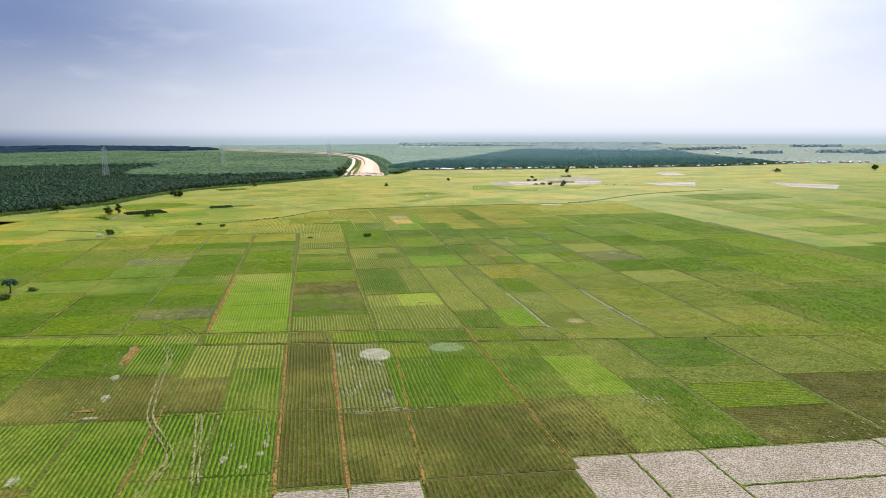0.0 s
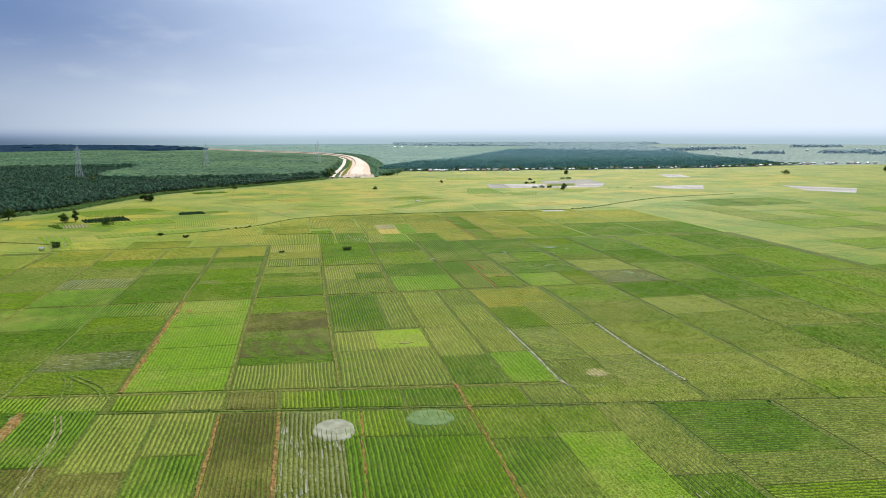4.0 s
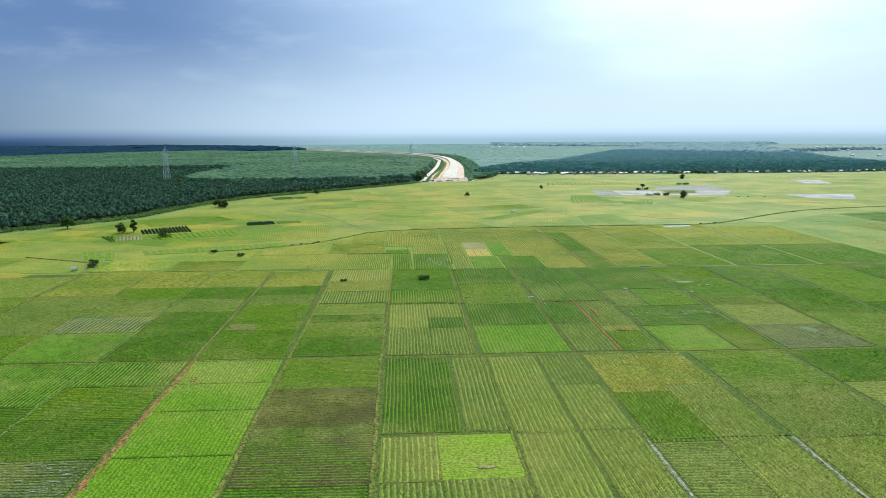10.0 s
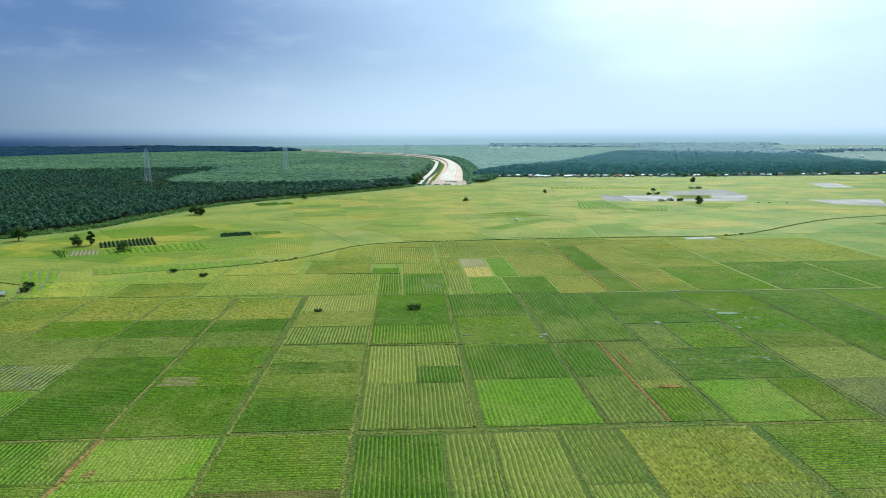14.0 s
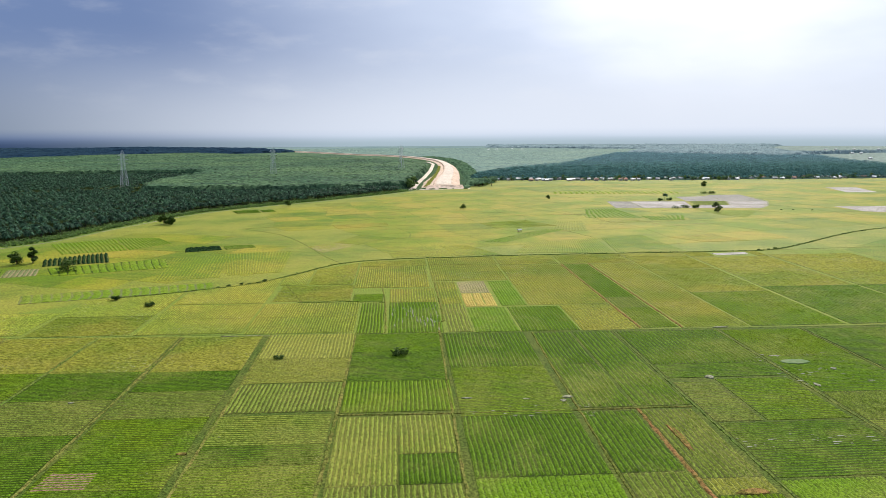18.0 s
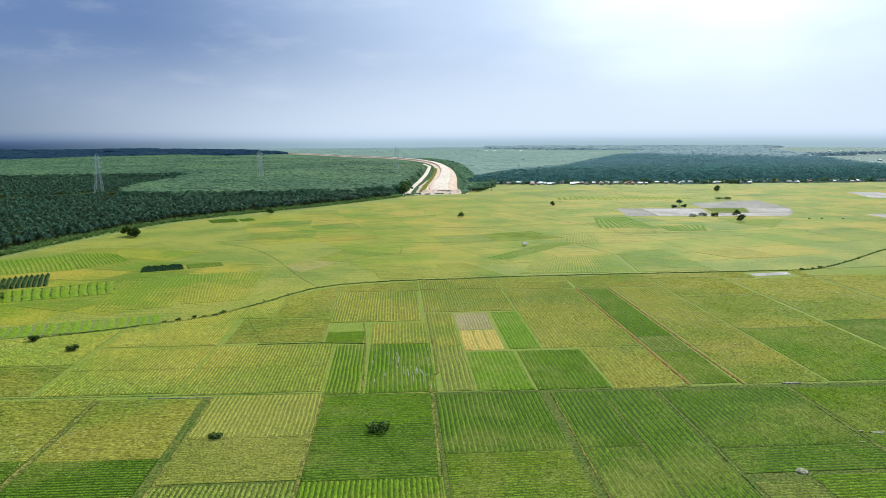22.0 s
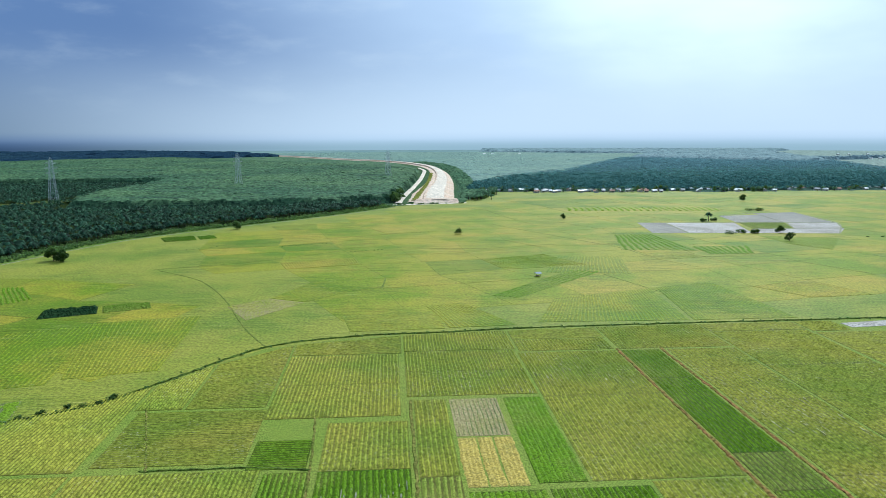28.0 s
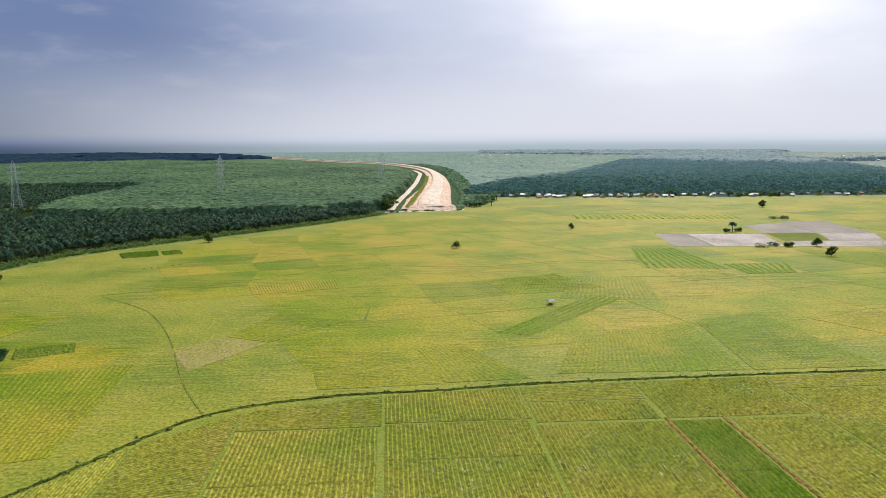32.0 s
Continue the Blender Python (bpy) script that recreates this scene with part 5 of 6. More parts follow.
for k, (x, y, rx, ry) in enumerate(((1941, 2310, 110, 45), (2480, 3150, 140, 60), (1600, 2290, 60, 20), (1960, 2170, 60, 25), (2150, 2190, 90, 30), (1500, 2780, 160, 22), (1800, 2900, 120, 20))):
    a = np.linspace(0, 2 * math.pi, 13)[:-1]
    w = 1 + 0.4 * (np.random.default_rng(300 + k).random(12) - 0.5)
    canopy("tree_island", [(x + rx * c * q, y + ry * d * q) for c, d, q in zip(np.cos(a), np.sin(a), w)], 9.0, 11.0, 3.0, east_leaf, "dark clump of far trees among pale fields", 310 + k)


def palm_crown(seed, fronds, segs, reach, lift):
    """Drooping fronds round a centre: vertices and quads, the crown's heart at the origin."""
    r = np.random.default_rng(seed)
    vs, qs, n = [], [], 0
    for k in range(fronds):
        w = 2 * math.pi * (k + 0.5 * r.random()) / fronds * (1 if k % 2 else 1.0)
        rise = lift * (0.25 + 0.9 * ((k * 7) % fronds) / fronds)
        ln = reach * (0.8 + 0.3 * r.random())
        c, sn = math.cos(w), math.sin(w)
        for i in range(segs + 1):
            t = i / segs
            rad = ln * t * (1 - 0.12 * t)
            z = rise * 2.2 * t - (rise + 1.6) * 1.5 * t * t
            half = reach * 0.19 * (0.35 + 1.5 * t * (1.25 - t))
            vs += [(rad * c - half * sn, rad * sn + half * c, z - half * 0.45), (rad * c, rad * sn, z), (rad * c + half * sn, rad * sn - half * c, z - half * 0.45)]
            if i:
                b = n + 3 * i
                qs += [(b - 3, b - 2, b + 1, b), (b - 2, b - 1, b + 2, b + 1)]
        n += 3 * (segs + 1)
    return np.array(vs), np.array(qs)


def scatter(poly, gap, seed, keep=1.0):
    r = np.random.default_rng(seed)
    p = np.array(poly)
    (x0, y0), (x1, y1) = p.min(0), p.max(0)
    nx, ny = int((x1 - x0) / gap), int((y1 - y0) / (gap * 0.866))
    gx, gy = np.meshgrid(np.arange(nx) * gap, np.arange(ny) * gap * 0.866, indexing="ij")
    gx = x0 + gx + (np.arange(ny) % 2)[None, :] * gap / 2
    gy = y0 + gy
    gx, gy = gx + (r.random(gx.shape) - 0.5) * gap * 0.3, gy + (r.random(gx.shape) - 0.5) * gap * 0.3
    on = inside(gx, gy, poly) & (r.random(gx.shape) < keep)
    return np.stack([gx[on], gy[on]], 1)


def grove(name, pts, crowns, height, mat, label, seed, vary=0.25):
    """Many palms as one mesh, from a few crown shapes."""
    r = np.random.default_rng(seed)
    which = r.integers(0, len(crowns), len(pts))
    vs, qs, n = [], [], 0
    for k, (cv, cq) in enumerate(crowns):
        at = pts[which == k]
        m = len(at)
        if not m:
            continue
        w = r.random(m) * 2 * math.pi
        sc = 1 + vary * (r.random(m) - 0.5) * 2
        c, sn = np.cos(w)[:, None] * sc[:, None], np.sin(w)[:, None] * sc[:, None]
        v = np.zeros((m, len(cv), 3))
        v[:, :, 0] = at[:, :1] + cv[:, 0] * c - cv[:, 1] * sn
        v[:, :, 1] = at[:, 1:] + cv[:, 0] * sn + cv[:, 1] * c
        v[:, :, 2] = (height * (0.68 + 0.55 * r.random(m)))[:, None] + cv[:, 2] * sc[:, None]
        qs.append((cq[None] + (np.arange(m) * len(cv))[:, None, None]).reshape(-1, cq.shape[1]) + n)
        vs.append(v.reshape(-1, 3))
        n += m * len(cv)
    return tagged(new(name, mesh_of(name, np.concatenate(vs), np.concatenate(qs), mat)), label, "palm grove", kind="stuff")


NEAR_CROWN = [palm_crown(s0, 15, 4, 4.8, 2.5) for s0 in (1, 2, 3)]
MID_CROWN = [palm_crown(s0, 9, 2, 4.8, 2.6) for s0 in (4, 5, 6, 7)]
FAR_CROWN = [palm_crown(s0, 6, 1, 5.4, 3.2) for s0 in (8, 9, 10)]

PALM_WEST = [(-372, 760), (-352, 720), (-306, 768), (-276, 812), (-236, 864), (-216, 940), (-180, 1042), (-128, 1110), (-66, 1172), (0, 1240), (52, 1300), (52, 1338), (-14, 1304), (-100, 1270), (-312, 1270), (-332, 1342), (-346, 1465), (-340, 1612), (-346, 1716), (-880, 1716)]
west = scatter(PALM_WEST, 9.0, 401, 0.96)
# a grassy lane through the plantation
LANE = [(-640, 1180), (-520, 1245), (-425, 1314), (-387, 1348), (-346, 1402)]
lane_line = smooth_path(LANE, 6.0)
west = west[np.min(np.linalg.norm(west[:, None, :] - lane_line[None, :, :], axis=2), axis=1) > 20]
tagged(new("grass_lane", strip_mesh("grass_lane", lane_line, [(-18, 2.4), (0, 3.0), (18, 2.4)], field_weeds, 0.1, 0.1, 405)), "light green grassy lane through the palm plantation", "lane", kind="structure")
# the row of palms along the field edge are things of their own
edge_line = smooth_path(FIELD_EDGE, 4.0)
dist = np.min(np.linalg.norm(west[:, None, :] - edge_line[None, :, :], axis=2), axis=1)
near_order = np.argsort(dist + 1e3 * (west[:, 0] < -330))
near_ids = near_order[:230]
rest = np.ones(len(west), dtype=bool)
rest[near_ids] = False
grove("oil_palm_grove", west[rest], MID_CROWN, 6.0, frond, "dense dark green oil palm plantation", 402)
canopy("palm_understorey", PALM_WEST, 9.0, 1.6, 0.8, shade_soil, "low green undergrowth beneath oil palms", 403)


def oil_palm(crown, tall, label, mat=None):
    ob = empty("oil_palm", (0, 0, 0), label, "palm tree", "oil palms along the field edge")
    b = Build().tube((0, 0, -0.1), (0.05, 0, tall * 0.5), 0.42, 0.36, 8).tube((0.05, 0, tall * 0.5), (0, 0.04, tall), 0.36, 0.3, 8)
    part("trunk", b.mesh("trunk", bark, True), ob)
    v, q = crown
    part("crown", mesh_of("crown", v + (0, 0, tall), q, mat or frond), ob)
    return ob


proto = [oil_palm(c, t, "dark green oil palm with arching fronds beside the fields") for c, t in zip(NEAR_CROWN, (5.2, 6.2, 4.6))]
for k, i in enumerate(near_ids):
    x, y = west[i]
    m = pose(x, y, 0, 0, 0, rng.random() * 360)
    if k < 3:
        proto[k].matrix_basis = m
    else:
        copy_thing(proto[k % 3], m)

PALM_EAST = [(168, 1512), (300, 1508), (560, 1490), (900, 1490), (1130, 1560), (1190, 1735), (1250, 2150), (1380, 2500), (1180, 2560), (900, 2930), (869, 2940), (455, 2070), (300, 1880), (196, 1670)]
east = scatter(PALM_EAST, 8.8, 411, 0.97)
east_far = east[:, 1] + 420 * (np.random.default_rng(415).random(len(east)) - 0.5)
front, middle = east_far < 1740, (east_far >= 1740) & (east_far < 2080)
# three groves by distance, each with more haze in its frond colour
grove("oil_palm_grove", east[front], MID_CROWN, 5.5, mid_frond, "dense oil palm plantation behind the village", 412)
grove("oil_palm_grove", east[middle], FAR_CROWN, 6.5, far_frond, "distant oil palm plantation with bluish haze in its colour", 416)
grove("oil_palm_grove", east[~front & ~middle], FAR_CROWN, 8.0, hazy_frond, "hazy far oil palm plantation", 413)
# bluish floor tone with the haze mixed into it
hazy_soil = surface("hazed_grove_floor", blotched((0.05, 0.085, 0.065), (0.06, 0.098, 0.075), (0.07, 0.10, 0.08), 0.02, 0.2), 0.95, 0.0)
canopy("palm_understorey", PALM_EAST, 16.0, 2.6, 1.0, hazy_soil, "low green undergrowth beneath oil palms", 414)


def leaf_mass(centres, radii, count, size, seed):
    """Small leaf sprays scattered over lumps: vertices and quads."""
    r = np.random.default_rng(seed)
    vs = []
    for (cx, cy, cz), rad in zip(centres, radii):
        d = r.normal(size=(count, 3))
        d /= np.linalg.norm(d, axis=1)[:, None]
        p = np.array((cx, cy, cz)) + d * rad * (0.55 + 0.5 * r.random((count, 1))) * (1, 1, 0.8)
        a = np.cross(d + r.normal(size=(count, 3)) * 0.6, (0.3, 0.2, 1.0))
        a /= np.linalg.norm(a, axis=1)[:, None] + 1e-9
        b = np.cross(a, d + r.normal(size=(count, 3)) * 0.5)
        b /= np.linalg.norm(b, axis=1)[:, None] + 1e-9
        sz = size * (0.6 + 0.8 * r.random((count, 1)))
        vs.append(np.stack([p - a * sz - b * sz * 0.6, p + a * sz - b * sz * 0.5, p + a * sz * 0.8 + b * sz * 0.7, p - a * sz * 0.7 + b * sz * 0.6], 1).reshape(-1, 3))
    v = np.concatenate(vs)
    return v, np.arange(len(v)).reshape(-1, 4)


def broad_tree(x, y, tall, spread, label, seed, mat=None, name="tree", leafy=90, group=""):
    """A tapered trunk with limbs and a crown of many small sprays."""
    r = np.random.default_rng(seed)
    ob = empty(name, (x, y, 0), label, "tree" if name == "tree" else name.replace("_", " "), group)
    b = Build()
    fork = tall * 0.18
    b.tube((0, 0, -0.1), (0.1, 0, fork), tall * 0.035, tall * 0.024, 7)
    cs, rs = [], []
    lumps = 9
    for k in range(lumps):
        w = 2 * math.pi * k / lumps + r.random()
        rad = spread * (0.25 + 0.5 * r.random()) if k else 0.0
        c = (rad * math.cos(w), rad * math.sin(w), tall * (0.20 + 0.52 * r.random()) if k else tall * 0.78)
        b.tube((0.1, 0, fork * (0.7 + 0.3 * r.random())), c, tall * 0.016, tall * 0.006, 5)
        cs.append(c)
        rs.append(spread * (0.34 + 0.2 * r.random()))
    part("trunk", b.mesh("trunk", bark, True), ob)
    v, q = leaf_mass(cs, rs, leafy, tall * 0.05, seed + 1)
    part("crown", mesh_of("crown", v, q, mat or leaf), ob)
    return ob


def bush(x, y, tall, spread, label, seed, mat=None):
    r = np.random.default_rng(seed)
    ob = empty("bush", (x, y, 0), label, "bush")
    b = Build()
    cs, rs = [], []
    for k in range(5):
        w = 2 * math.pi * k / 5 + r.random()
        c = (spread * 0.55 * math.cos(w), spread * 0.55 * math.sin(w), tall * (0.28 + 0.32 * r.random()))
        b.tube((0, 0, -0.1), c, 0.09, 0.03, 5)
        cs.append(c)
        rs.append(spread * 0.45)
    part("stem", b.mesh("stem", bark), ob)
    v, q = leaf_mass(cs, rs, 60, min(0.5, tall * 0.12), seed + 1)
    part("foliage", mesh_of("foliage", v, q, mat or leaf), ob)
    return ob


broad_tree(-253, 783, 11.5, 6.5, "large dark broad-crowned tree at the field edge", 501)
broad_tree(-196, 752, 9, 4.5, "dark round tree beside a thin palm", 502)
broad_tree(-188, 756, 12, 3.0, "tall thin dark tree beside vegetable beds", 503)
broad_tree(-153, 726, 7.5, 6.0, "dark spreading tree beside planted beds", 504)
broad_tree(-168, 950, 9.5, 4.6, "dark broad tree in a pair on the meadow", 505, leafy=220)
broad_tree(-160, 946, 8.5, 4.4, "dark rounded tree in a pair on the meadow", 506, leafy=220)
broad_tree(-80, 1105, 7, 4.5, "dark small tree near the plantation edge", 507)
broad_tree(114, 1055, 5.5, 3.6, "small dark round tree alone on the meadow", 508)
broad_tree(228, 1157, 5.5, 2.8, "small dark tree alone on the meadow", 509)
mud_palm = oil_palm(palm_crown(33, 15, 4, 4.4, 3.4), 6.5, "tall dark lone palm beside mud plots")
mud_palm.location = (361, 1122, 0)
bush(355, 1120, 3.6, 3.4, "bushy dark shrub beside mud plots", 511)
bush(367, 1124, 3.6, 3.4, "bushy dark shrub beside mud plots", 512)
broad_tree(384, 1036, 7, 3.6, "dark umbrella-shaped tree beside mud plots", 513)
broad_tree(366, 990, 7.5, 4.0, "dark rounded tree beside a weedy line", 514)
broad_tree(498, 1326, 9, 4.0, "dark lone tree on the far meadow", 515)
broad_tree(901, 1249, 8, 8, "dark broad bushy tree on the far meadow", 516)
broad_tree(1124, 1254, 13, 7.5, "large dark lone tree on the far meadow", 517)
date_palm = oil_palm(palm_crown(31, 16, 4, 5.0, 2.4), 6.5, "dark lone palm among western rice fields")
date_palm.location = (-150, 386, 0)
bush(-148, 372, 2.6, 3.4, "dark bush beside a lone palm", 518), bush(-141, 390, 2.4, 2.6, "dark bush beside a lone palm", 519)
bush(44, 548, 3.2, 3.6, "dark leafy bush standing in green rice", 521), bush(0, 547, 1.8, 2.0, "small dark bush in golden rice", 522)
bush(-74, 632, 2.6, 2.4, "small dark bush in stubble", 523), bush(-95, 646, 3.4, 2.2, "thin dark bush beside planted beds", 524)
bush(448, 1212, 2.6, 5.0, "wide dark bush on the far meadow", 525), bush(457, 1209, 3.2, 5.0, "dark bush on the far meadow", 526)
bush(352, 1040, 3.0, 5.0, "low dark bush beside mud plots", 527), bush(340, 1034, 2.5, 6.0, "low dark bush beside mud plots", 528), bush(362, 1036, 4.0, 4.0, "dark bush beside mud plots", 529)
bush(-160, 612, 3.5, 3.0, "dark bush on a bund", 530), bush(-156, 600, 3.0, 3.0, "dark bush on a bund", 531)
for k, (x, y) in enumerate(((-52, 671), (-47, 674), (-41, 678), (-37, 679), (-33, 681), (-30, 685), (298, 764), (305, 768), (290, 762))):
    bush(x, y, 1.0 + 0.3 * (k % 3), 1.1 + 0.4 * (k % 2), "dark banana-like bush along the ditch", 540 + k)
for k, (x, y) in enumerate(((395, 832), (420, 846), (440, 1005), (452, 1004), (470, 1000))):
    bush(x, y, 1.2, 1.2, "small dark bush on a field boundary", 560 + k)
# dotted rows of low tufts on the meadow
tuft = bush(-24, 998, 0.8, 0.5, "low dark tuft in a row on the meadow", 575, shrub_leaf)
tagged(tuft, "low dark tuft in a row on the meadow", "tuft", "rows of tufts on the meadow")
r2 = np.random.default_rng(576)
for (x0, y0), (x1, y1), n in (((-20, 1000), (10, 1012), 11), ((28, 967), (58, 979), 11), ((60, 1062), (92, 1070), 9), ((-95, 985), (-70, 1003), 7)):
    for k in range(n):
        if r2.random() < 0.85:
            t = (k + 0.3 * r2.random()) / n
            copy_thing(tuft, pose(x0 + t * (x1 - x0), y0 + t * (y1 - y0), 0, 0, 0, 360 * r2.random()))

# shrubs and a sandy path along the plantation edge


def edge_scrub():
    r = np.random.default_rng(601)
    line = smooth_path(FIELD_EDGE, 1.6)
    d = np.gradient(line, axis=0)
    d /= np.linalg.norm(d, axis=1)[:, None]
    nrm = np.stack([-d[:, 1], d[:, 0]], 1)
    cs, rs = [], []
    for p, q in zip(line, nrm):
        for _ in range(4):
            at = p + q * (2 + 17 * r.random() ** 1.2) + r.normal(size=2) * 0.8
            rad = 0.8 + 1.9 * r.random() ** 2
            cs.append((at[0], at[1], rad * 0.6))
            rs.append(rad)
    v, q = leaf_mass(cs, rs, 16, 0.55, 602)
    tagged(new("edge_scrub", mesh_of("edge_scrub", v, q, shrub_leaf)), "light green scrub along the plantation edge", "scrub", kind="stuff")
    prof = [(-0.8, 0.0), (-0.5, 0.12), (0.5, 0.12), (0.8, 0.0)]
    tagged(new("sandy_path", strip_mesh("sandy_path", smooth_path([(x + 2.5, y - 2.0) for x, y in FIELD_EDGE], 3.0), prof, pale_bund, 0.5, 0.2, 603)), "narrow sandy path along the plantation edge", "path", kind="structure")
    wide = [(-26, 0.02), (-20, 0.06), (0, 0.06), (3, 0.02)]
    tagged(new("verge", strip_mesh("verge", smooth_path(FIELD_EDGE, 4.0), wide, verge, 0.08, 0.2, 604)), "green weedy verge along the plantation edge", "verge", kind="structure")


edge_scrub()


def ditch_weeds():
    r = np.random.default_rng(611)
    cs, rs = [], []
    for line, w in ((winding, 1.2), (cross, 0.9)):
        for p in line:
            if r.random() < (0.6 if w > 1 else 0.15):
                cs.append((p[0] + r.normal() * w * 0.7, p[1] + r.normal() * w * 0.7, 0.3))
                rs.append(0.3 + 0.5 * r.random())
    v, q = leaf_mass(cs, rs, 10, 0.3, 612)
    tagged(new("ditch_weeds", mesh_of("ditch_weeds", v, q, shrub_leaf)), "green weeds and reeds along the ditches", "weeds", kind="stuff")


ditch_weeds()

# ---- the road under construction ----
ROAD = [(112, 1345), (122, 1480), (140, 1650), (155, 1830), (166, 2040), (166, 2250), (150, 2440), (100, 2660), (20, 2850), (-110, 3030), (-370, 3470), (-700, 3850), (-1100, 4200)]


def road_works():
    line = smooth_path(ROAD, 9.0)
    wide = [(-34, 0.0), (-30, 1.0), (-17, 1.2), (-15, 4.0), (13, 4.0), (17, 2.2), (22, 0.8), (25, 0.0)]
    slim = np.interp(line[:, 1], [1345, 1480, 1750, 2250, 2700], [1.0, 1.0, 0.8, 0.55, 0.5])
    ob = empty("road", (0, 0, 0), "wide sandy road embankment under construction, curving away", "road", kind="structure")
    part("embankment", strip_mesh("embankment", line, wide, laterite, 0.04, 0.08, 701, slim), ob, "red laterite embankment")
    part("carriageway", strip_mesh("carriageway", line[2:], [(-12, 4.25), (-6, 4.45), (4, 4.4), (11, 4.25)], sand, 0.04, 0.02, 702, slim[2:]), ob, "pale compacted sand carriageway")
    track = smooth_path([(66, 1330), (74, 1420), (92, 1590), (112, 1800), (128, 2020), (136, 2160), (128, 2300)], 10.0)
    part("haul_track", strip_mesh("haul_track", track, [(-4.0, 1.25), (0, 1.6), (4.0, 1.25)], sand, 0.15, 0.1, 703), ob, "pale sandy haul track")
    part("side_strip", strip_mesh("side_strip", smooth_path([(86, 1360), (100, 1500), (118, 1680), (134, 1860), (146, 2040)], 10.0), [(-3.5, 1.4), (0, 1.9), (3.5, 1.4)], dry_bund, 0.4, 0.2, 704), ob, "grassy strip between the tracks")
    b = Build()
    b.add([(84, 1332, 0), (142, 1338, 0), (140, 1349, 4.2), (88, 1345, 4.2), (88, 1352, 4.2), (140, 1356, 4.2)], [(0, 1, 2, 3), (3, 2, 5, 4)])
    part("end_slope", b.mesh("end_slope", laterite), ob, "red earth slope at the end of the embankment")
    tagged(new("sand_apron", strip_mesh("sand_apron", smooth_path([(60, 1322), (84, 1322), (110, 1326), (150, 1338)], 5.0), [(-4, 0.05), (0, 0.35), (3, 0.05)], sand, 0.5, 0.3, 705)), "pale sandy apron at the foot of the embankment", "apron", kind="structure")


road_works()
for k, (x, y, t) in enumerate(((60, 1352, 16), (66, 1362, 18), (62, 1345, 14), (70, 1395, 17))):
    broad_tree(x, y, t, 5.5, "tall hazy green tree beside the road works", 720 + k, shrub_leaf)

# scrub and palms where the village meets the road
r1 = np.random.default_rng(741)
# fronds lightened in colour for the haze in front of them
garden_frond = surface("haze_tinted_garden_frond", blotched((0.105, 0.180, 0.105), (0.125, 0.205, 0.120), (0.17, 0.25, 0.15), 0.02, 0.3), 0.7, 0.0, glow_through=0.3, island=0.5)
garden_palm = oil_palm(NEAR_CROWN[1], 6.0, "hazy green oil palm beside the road works", garden_frond)
garden_palm.matrix_basis = pose(186, 1420, 0)
for k in range(70):
    t = r1.random()
    x, y = 154 + 48 * t + abs(r1.normal()) * 9, 1366 + 150 * t + r1.normal() * 12
    if k % 2:
        copy_thing(garden_palm, pose(x, y, 0, 0, 0, 360 * r1.random()))
    else:
        bush(x, y, 2.5 + 2 * r1.random(), 3.0 + 2 * r1.random(), "light green scrub beside the road works", 742 + k, shrub_leaf)
for k in range(14):
    x = 66 + 80 * r1.random()
    bush(x, 1316 + 0.2 * (x - 66) + 4 * r1.random(), 1.2 + r1.random(), 1.6 + r1.random(), "low scrub at the foot of the embankment", 770 + k, shrub_leaf)

# ---- pylons ----


def pylon(x, y, turn, label):
    ob = empty("pylon", (x, y, 0), label, "pylon", "power line pylons")
    ob.rotation_euler = (0, 0, radians(turn))
    tall = 58.0
    levels = [(0, 5.2), (9, 4.4), (18, 3.7), (26, 3.1), (33, 2.6), (39, 2.2), (44, 2.1), (49, 2.0), (54, 1.8)]
    for sx, sy in ((-1, -1), (1, -1), (1, 1), (-1, 1)):
        k, e = len(levels), 0.11
        v = [(sx * w + dx * e, sy * w + dy * e, z) for z, w in levels for dx, dy in ((-1, -1), (1, -1), (1, 1), (-1, 1))]
        b = Build().add(v, [(4 * i + j, 4 * i + (j + 1) % 4, 4 * i + 4 + (j + 1) % 4, 4 * i + 4 + j) for i in range(k - 1) for j in range(4)])
        part("leg", b.mesh("leg", steel), ob)
    b = Build()
    for ax in range(4):
        for (z0, w0), (z1, w1) in zip(levels, levels[1:]):
            c = [(-1, -1), (1, -1), (1, 1), (-1, 1)]
            (ax0, ay0), (ax1, ay1) = c[ax], c[(ax + 1) % 4]
            b.tube((ax0 * w0, ay0 * w0, z0), (ax1 * w1, ay1 * w1, z1), 0.085, 0.085, 4)
            b.tube((ax1 * w0, ay1 * w0, z0), (ax0 * w1, ay0 * w1, z1), 0.085, 0.085, 4)
            b.tube((ax0 * w1, ay0 * w1, z1), (ax1 * w1, ay1 * w1, z1), 0.08, 0.08, 4)
    part("bracing", b.mesh("bracing", steel), ob, kind="stuff")
    for z, reach in ((38, 7.0), (44, 7.6), (50, 7.0)):
        for sx in (-1, 1):
            arm = Build()
            for sy in (-1, 1):
                arm.tube((sx * 2.1, sy * 1.9, z), (sx * reach, 0, z + 0.6), 0.17, 0.15, 4)
                arm.tube((sx * 2.0, sy * 1.8, z + 2.2), (sx * reach, 0, z + 0.6), 0.12, 0.1, 4)
            beam = part("cross_arm", arm.mesh("cross_arm", steel), ob)
            part("insulator", Build().tube((sx * reach, 0, z + 0.5), (sx * reach, 0, z - 2.0), 0.16, 0.16, 6).mesh("insulator", dark_glass), beam)
    peak = Build()
    for sx, sy in ((-1, -1), (1, -1), (1, 1), (-1, 1)):
        peak.tube((sx * 1.8, sy * 1.8, 54), (sx * 0.1, sy * 0.1, tall), 0.14, 0.1, 4)
    part("peak", peak.mesh("peak", steel), ob)
    return ob


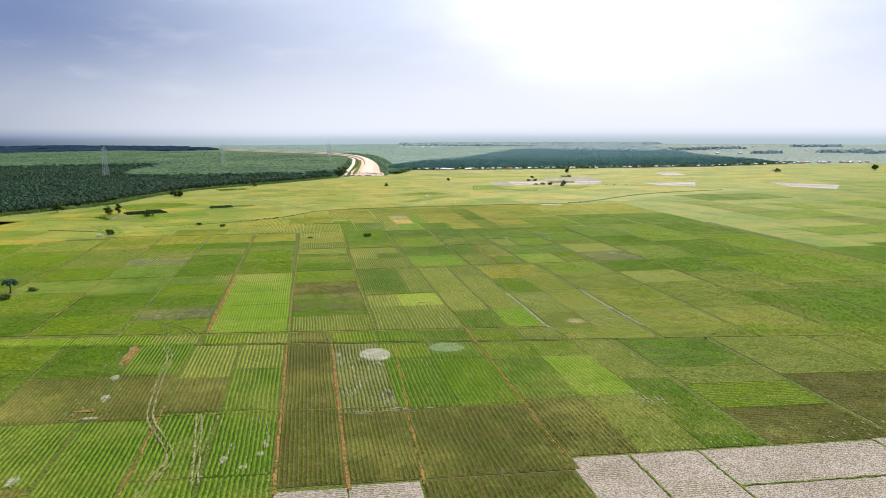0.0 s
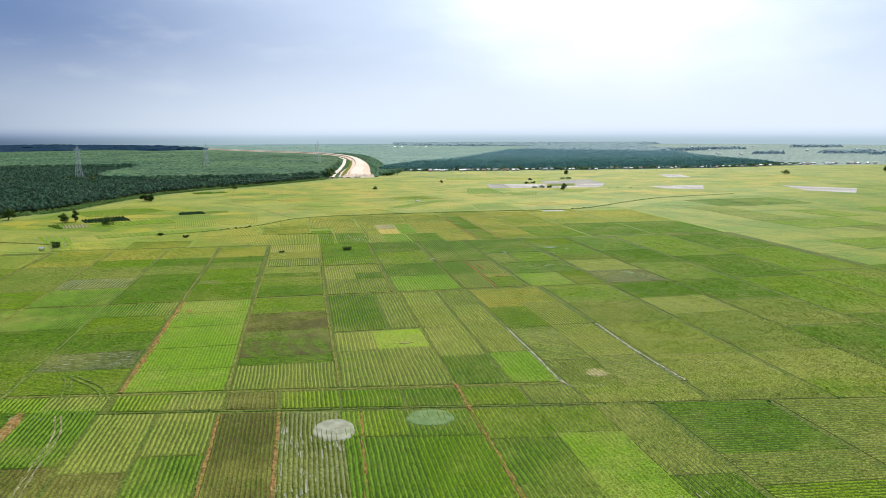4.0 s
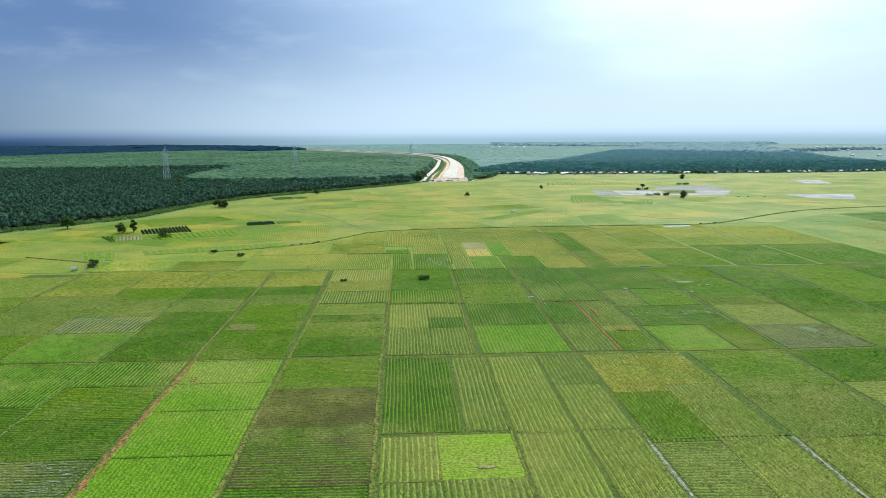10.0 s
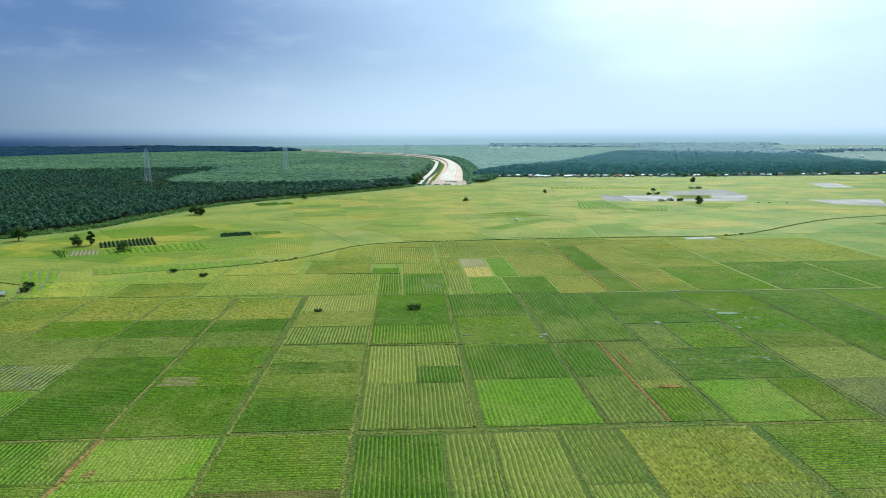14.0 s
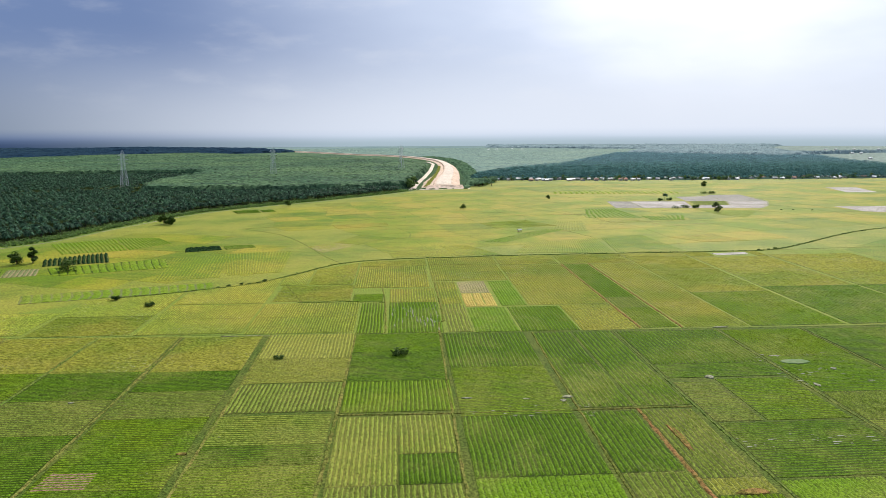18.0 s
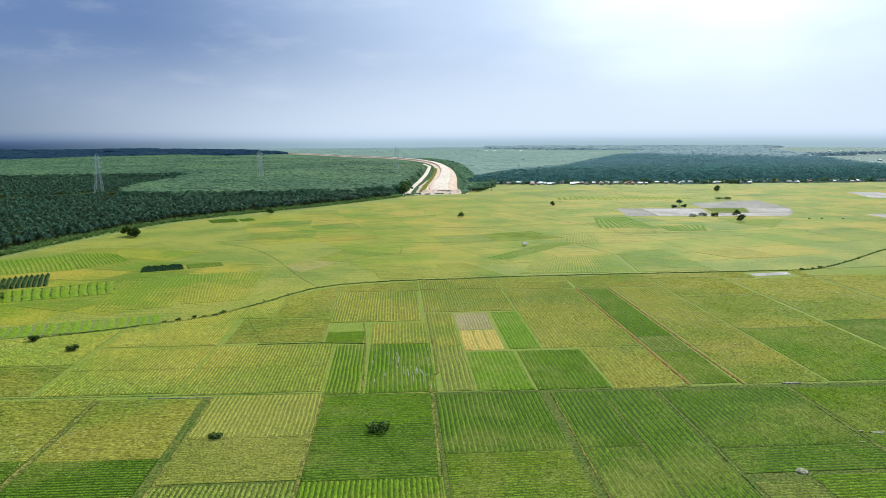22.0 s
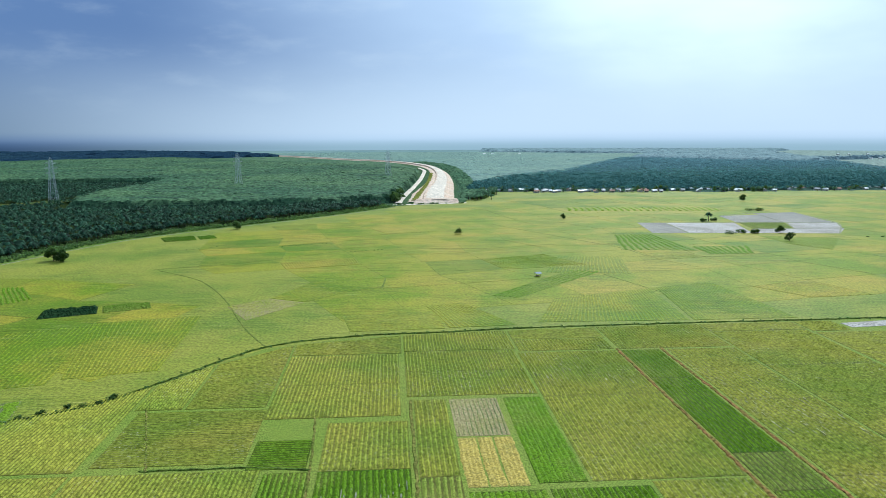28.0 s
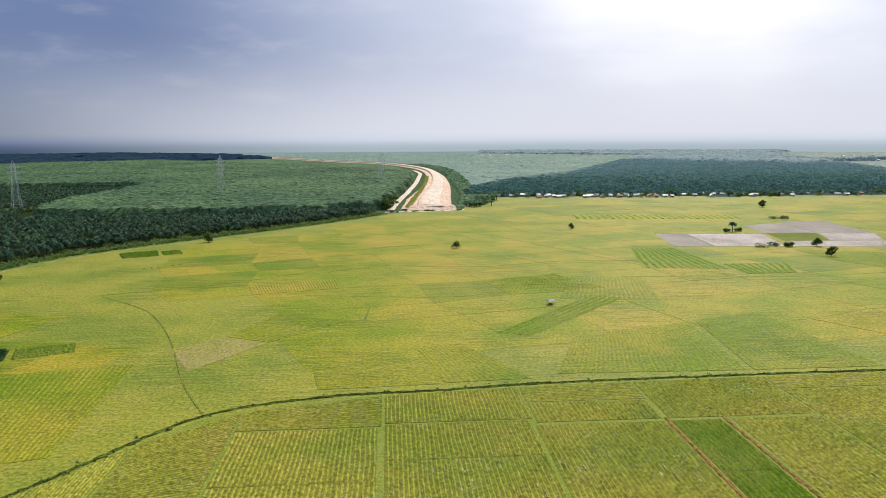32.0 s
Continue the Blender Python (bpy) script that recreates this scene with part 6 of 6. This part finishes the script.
for x, y, a in ((-356, 1368, 42), (-174, 1568, 42), (52, 1766, 42)):
    pylon(x, y, a, "pale lattice steel power pylon rising from the plantation")

# ---- village ----


def house(x, y, wide, deep, wall_h, roof_h, roof, turn, label, seed):
    ob = empty("house", (x, y, 0), label, "house", "houses of the village")
    ob.rotation_euler = (0, 0, radians(turn))
    w, d = wide / 2, deep / 2
    walls = Build().box(-w, -d, -0.05, w, d, wall_h)
    walls.add([(-w, -d, wall_h), (-w, d, wall_h), (-w, 0, wall_h + roof_h * 0.93), (w, -d, wall_h), (w, d, wall_h), (w, 0, wall_h + roof_h * 0.93)], [], [(0, 2, 1), (3, 4, 5)])
    part("wall", walls.mesh("wall", plaster), ob)
    e, th = 0.7, 0.12
    rb = Build()
    for sgn in (-1, 1):
        top, low = wall_h + roof_h, wall_h - roof_h * e / d
        o = [(-w - e, 0, top), (w + e, 0, top), (w + e, sgn * (d + e), low), (-w - e, sgn * (d + e), low)]
        rb.add(o + [(a, b, c + th) for a, b, c in o], [(0, 1, 2, 3), (4, 7, 6, 5), (0, 4, 5, 1), (2, 6, 7, 3), (1, 5, 6, 2), (0, 3, 7, 4)])
    part("roof", rb.mesh("roof", roof), ob)
    part("door", Build().box(-0.5, -d - 0.05, 0, 0.5, -d + 0.02, 2.05).mesh("door", door_wood), ob)
    for sx in (-1, 1):
        cx = sx * w * 0.6
        part("window", Build().box(cx - 0.6, -d - 0.04, 1.0, cx + 0.6, -d + 0.02, 2.1).mesh("window", dark_glass), ob)
    return ob


ROOF_WORDS = ("pale zinc", "rusty red", "terracotta", "grey")
r0 = np.random.default_rng(801)
x = 196.0
count = 0
while x < 1400:
    yy = float(np.interp(x, [159, 240, 298, 533, 806, 1000, 1165, 1400], [1507, 1484, 1480, 1468, 1472, 1500, 1560, 1560]))
    wide = 3.8 + 3.8 * r0.random()
    kind = int(r0.choice([0, 0, 0, 1, 2, 3]))
    house(x, yy + 42 * r0.random(), wide, 5 + 2.0 * r0.random(), 2.5, 1.2 + 0.7 * r0.random(), ROOFS[kind], r0.normal() * 6 + (90 if r0.random() < 0.15 else 0), "small village house with a %s roof among palms" % ROOF_WORDS[kind], 810 + count)
    x += wide * 0.75 + (5 * r0.random() if r0.random() < 0.85 else 14)
    count += 1
for k, (x, y) in enumerate(((1900, 3300), (1960, 3320), (2050, 3330), (2140, 3300), (1680, 2780), (1720, 2790), (2230, 3290), (480, 3700), (520, 3720), (600, 3740), (640, 3700), (1420, 2300), (1480, 2260), (2000, 2600), (2330, 2720))):
    house(x, y, 10, 7, 3.2, 1.8, ROOFS[0], 4, "white far building among hazy groves", 900 + k)
for k in range(110):
    x = 175 + 1020 * r0.random()
    yy = float(np.interp(x, [159, 240, 298, 533, 806, 1000, 1190], [1488, 1467, 1461, 1449, 1453, 1481, 1541])) + 22 + 34 * r0.random()
    broad_tree(x, yy, 4 + 6 * r0.random(), 3.4, "dark garden tree between village houses", 930 + k, shrub_leaf, leafy=28, group="village trees")
for k in range(70):
    x = 180 + 1010 * r0.random()
    yy = float(np.interp(x, [159, 240, 298, 533, 806, 1000, 1190], [1488, 1467, 1461, 1449, 1453, 1481, 1541])) + 20 + 34 * r0.random()
    copy_thing(garden_palm, pose(x, yy, -2.5 * r0.random(), 0, 0, 360 * r0.random()))


def hut(x, y, turn):
    ob = empty("field_hut", (x, y, 0), "small field shelter under a pale blue tarpaulin", "hut")
    ob.rotation_euler = (0, 0, radians(turn))
    for sx in (-1, 1):
        for sy in (-1, 1):
            part("post", Build().tube((sx * 1.4, sy * 1.0, -0.1), (sx * 1.4, sy * 1.0, 1.8), 0.07, 0.06, 6).mesh("post", bark), ob)
    rb = Build()
    for sgn in (-1, 1):
        o = [(-1.8, 0, 2.5), (1.8, 0, 2.5), (1.8, sgn * 1.5, 1.7), (-1.8, sgn * 1.5, 1.7)]
        rb.add(o + [(a, b, c + 0.06) for a, b, c in o], [(0, 1, 2, 3), (4, 7, 6, 5), (0, 4, 5, 1), (2, 6, 7, 3), (1, 5, 6, 2), (0, 3, 7, 4)])
    part("roof", rb.mesh("roof", blue_tarp), ob, "faded blue tarpaulin roof")
    part("platform", Build().box(-1.4, -1.0, 0.5, 1.4, 1.0, 0.6).mesh("platform", door_wood), ob)


hut(143, 869, 20), hut(-162, 590, 10)
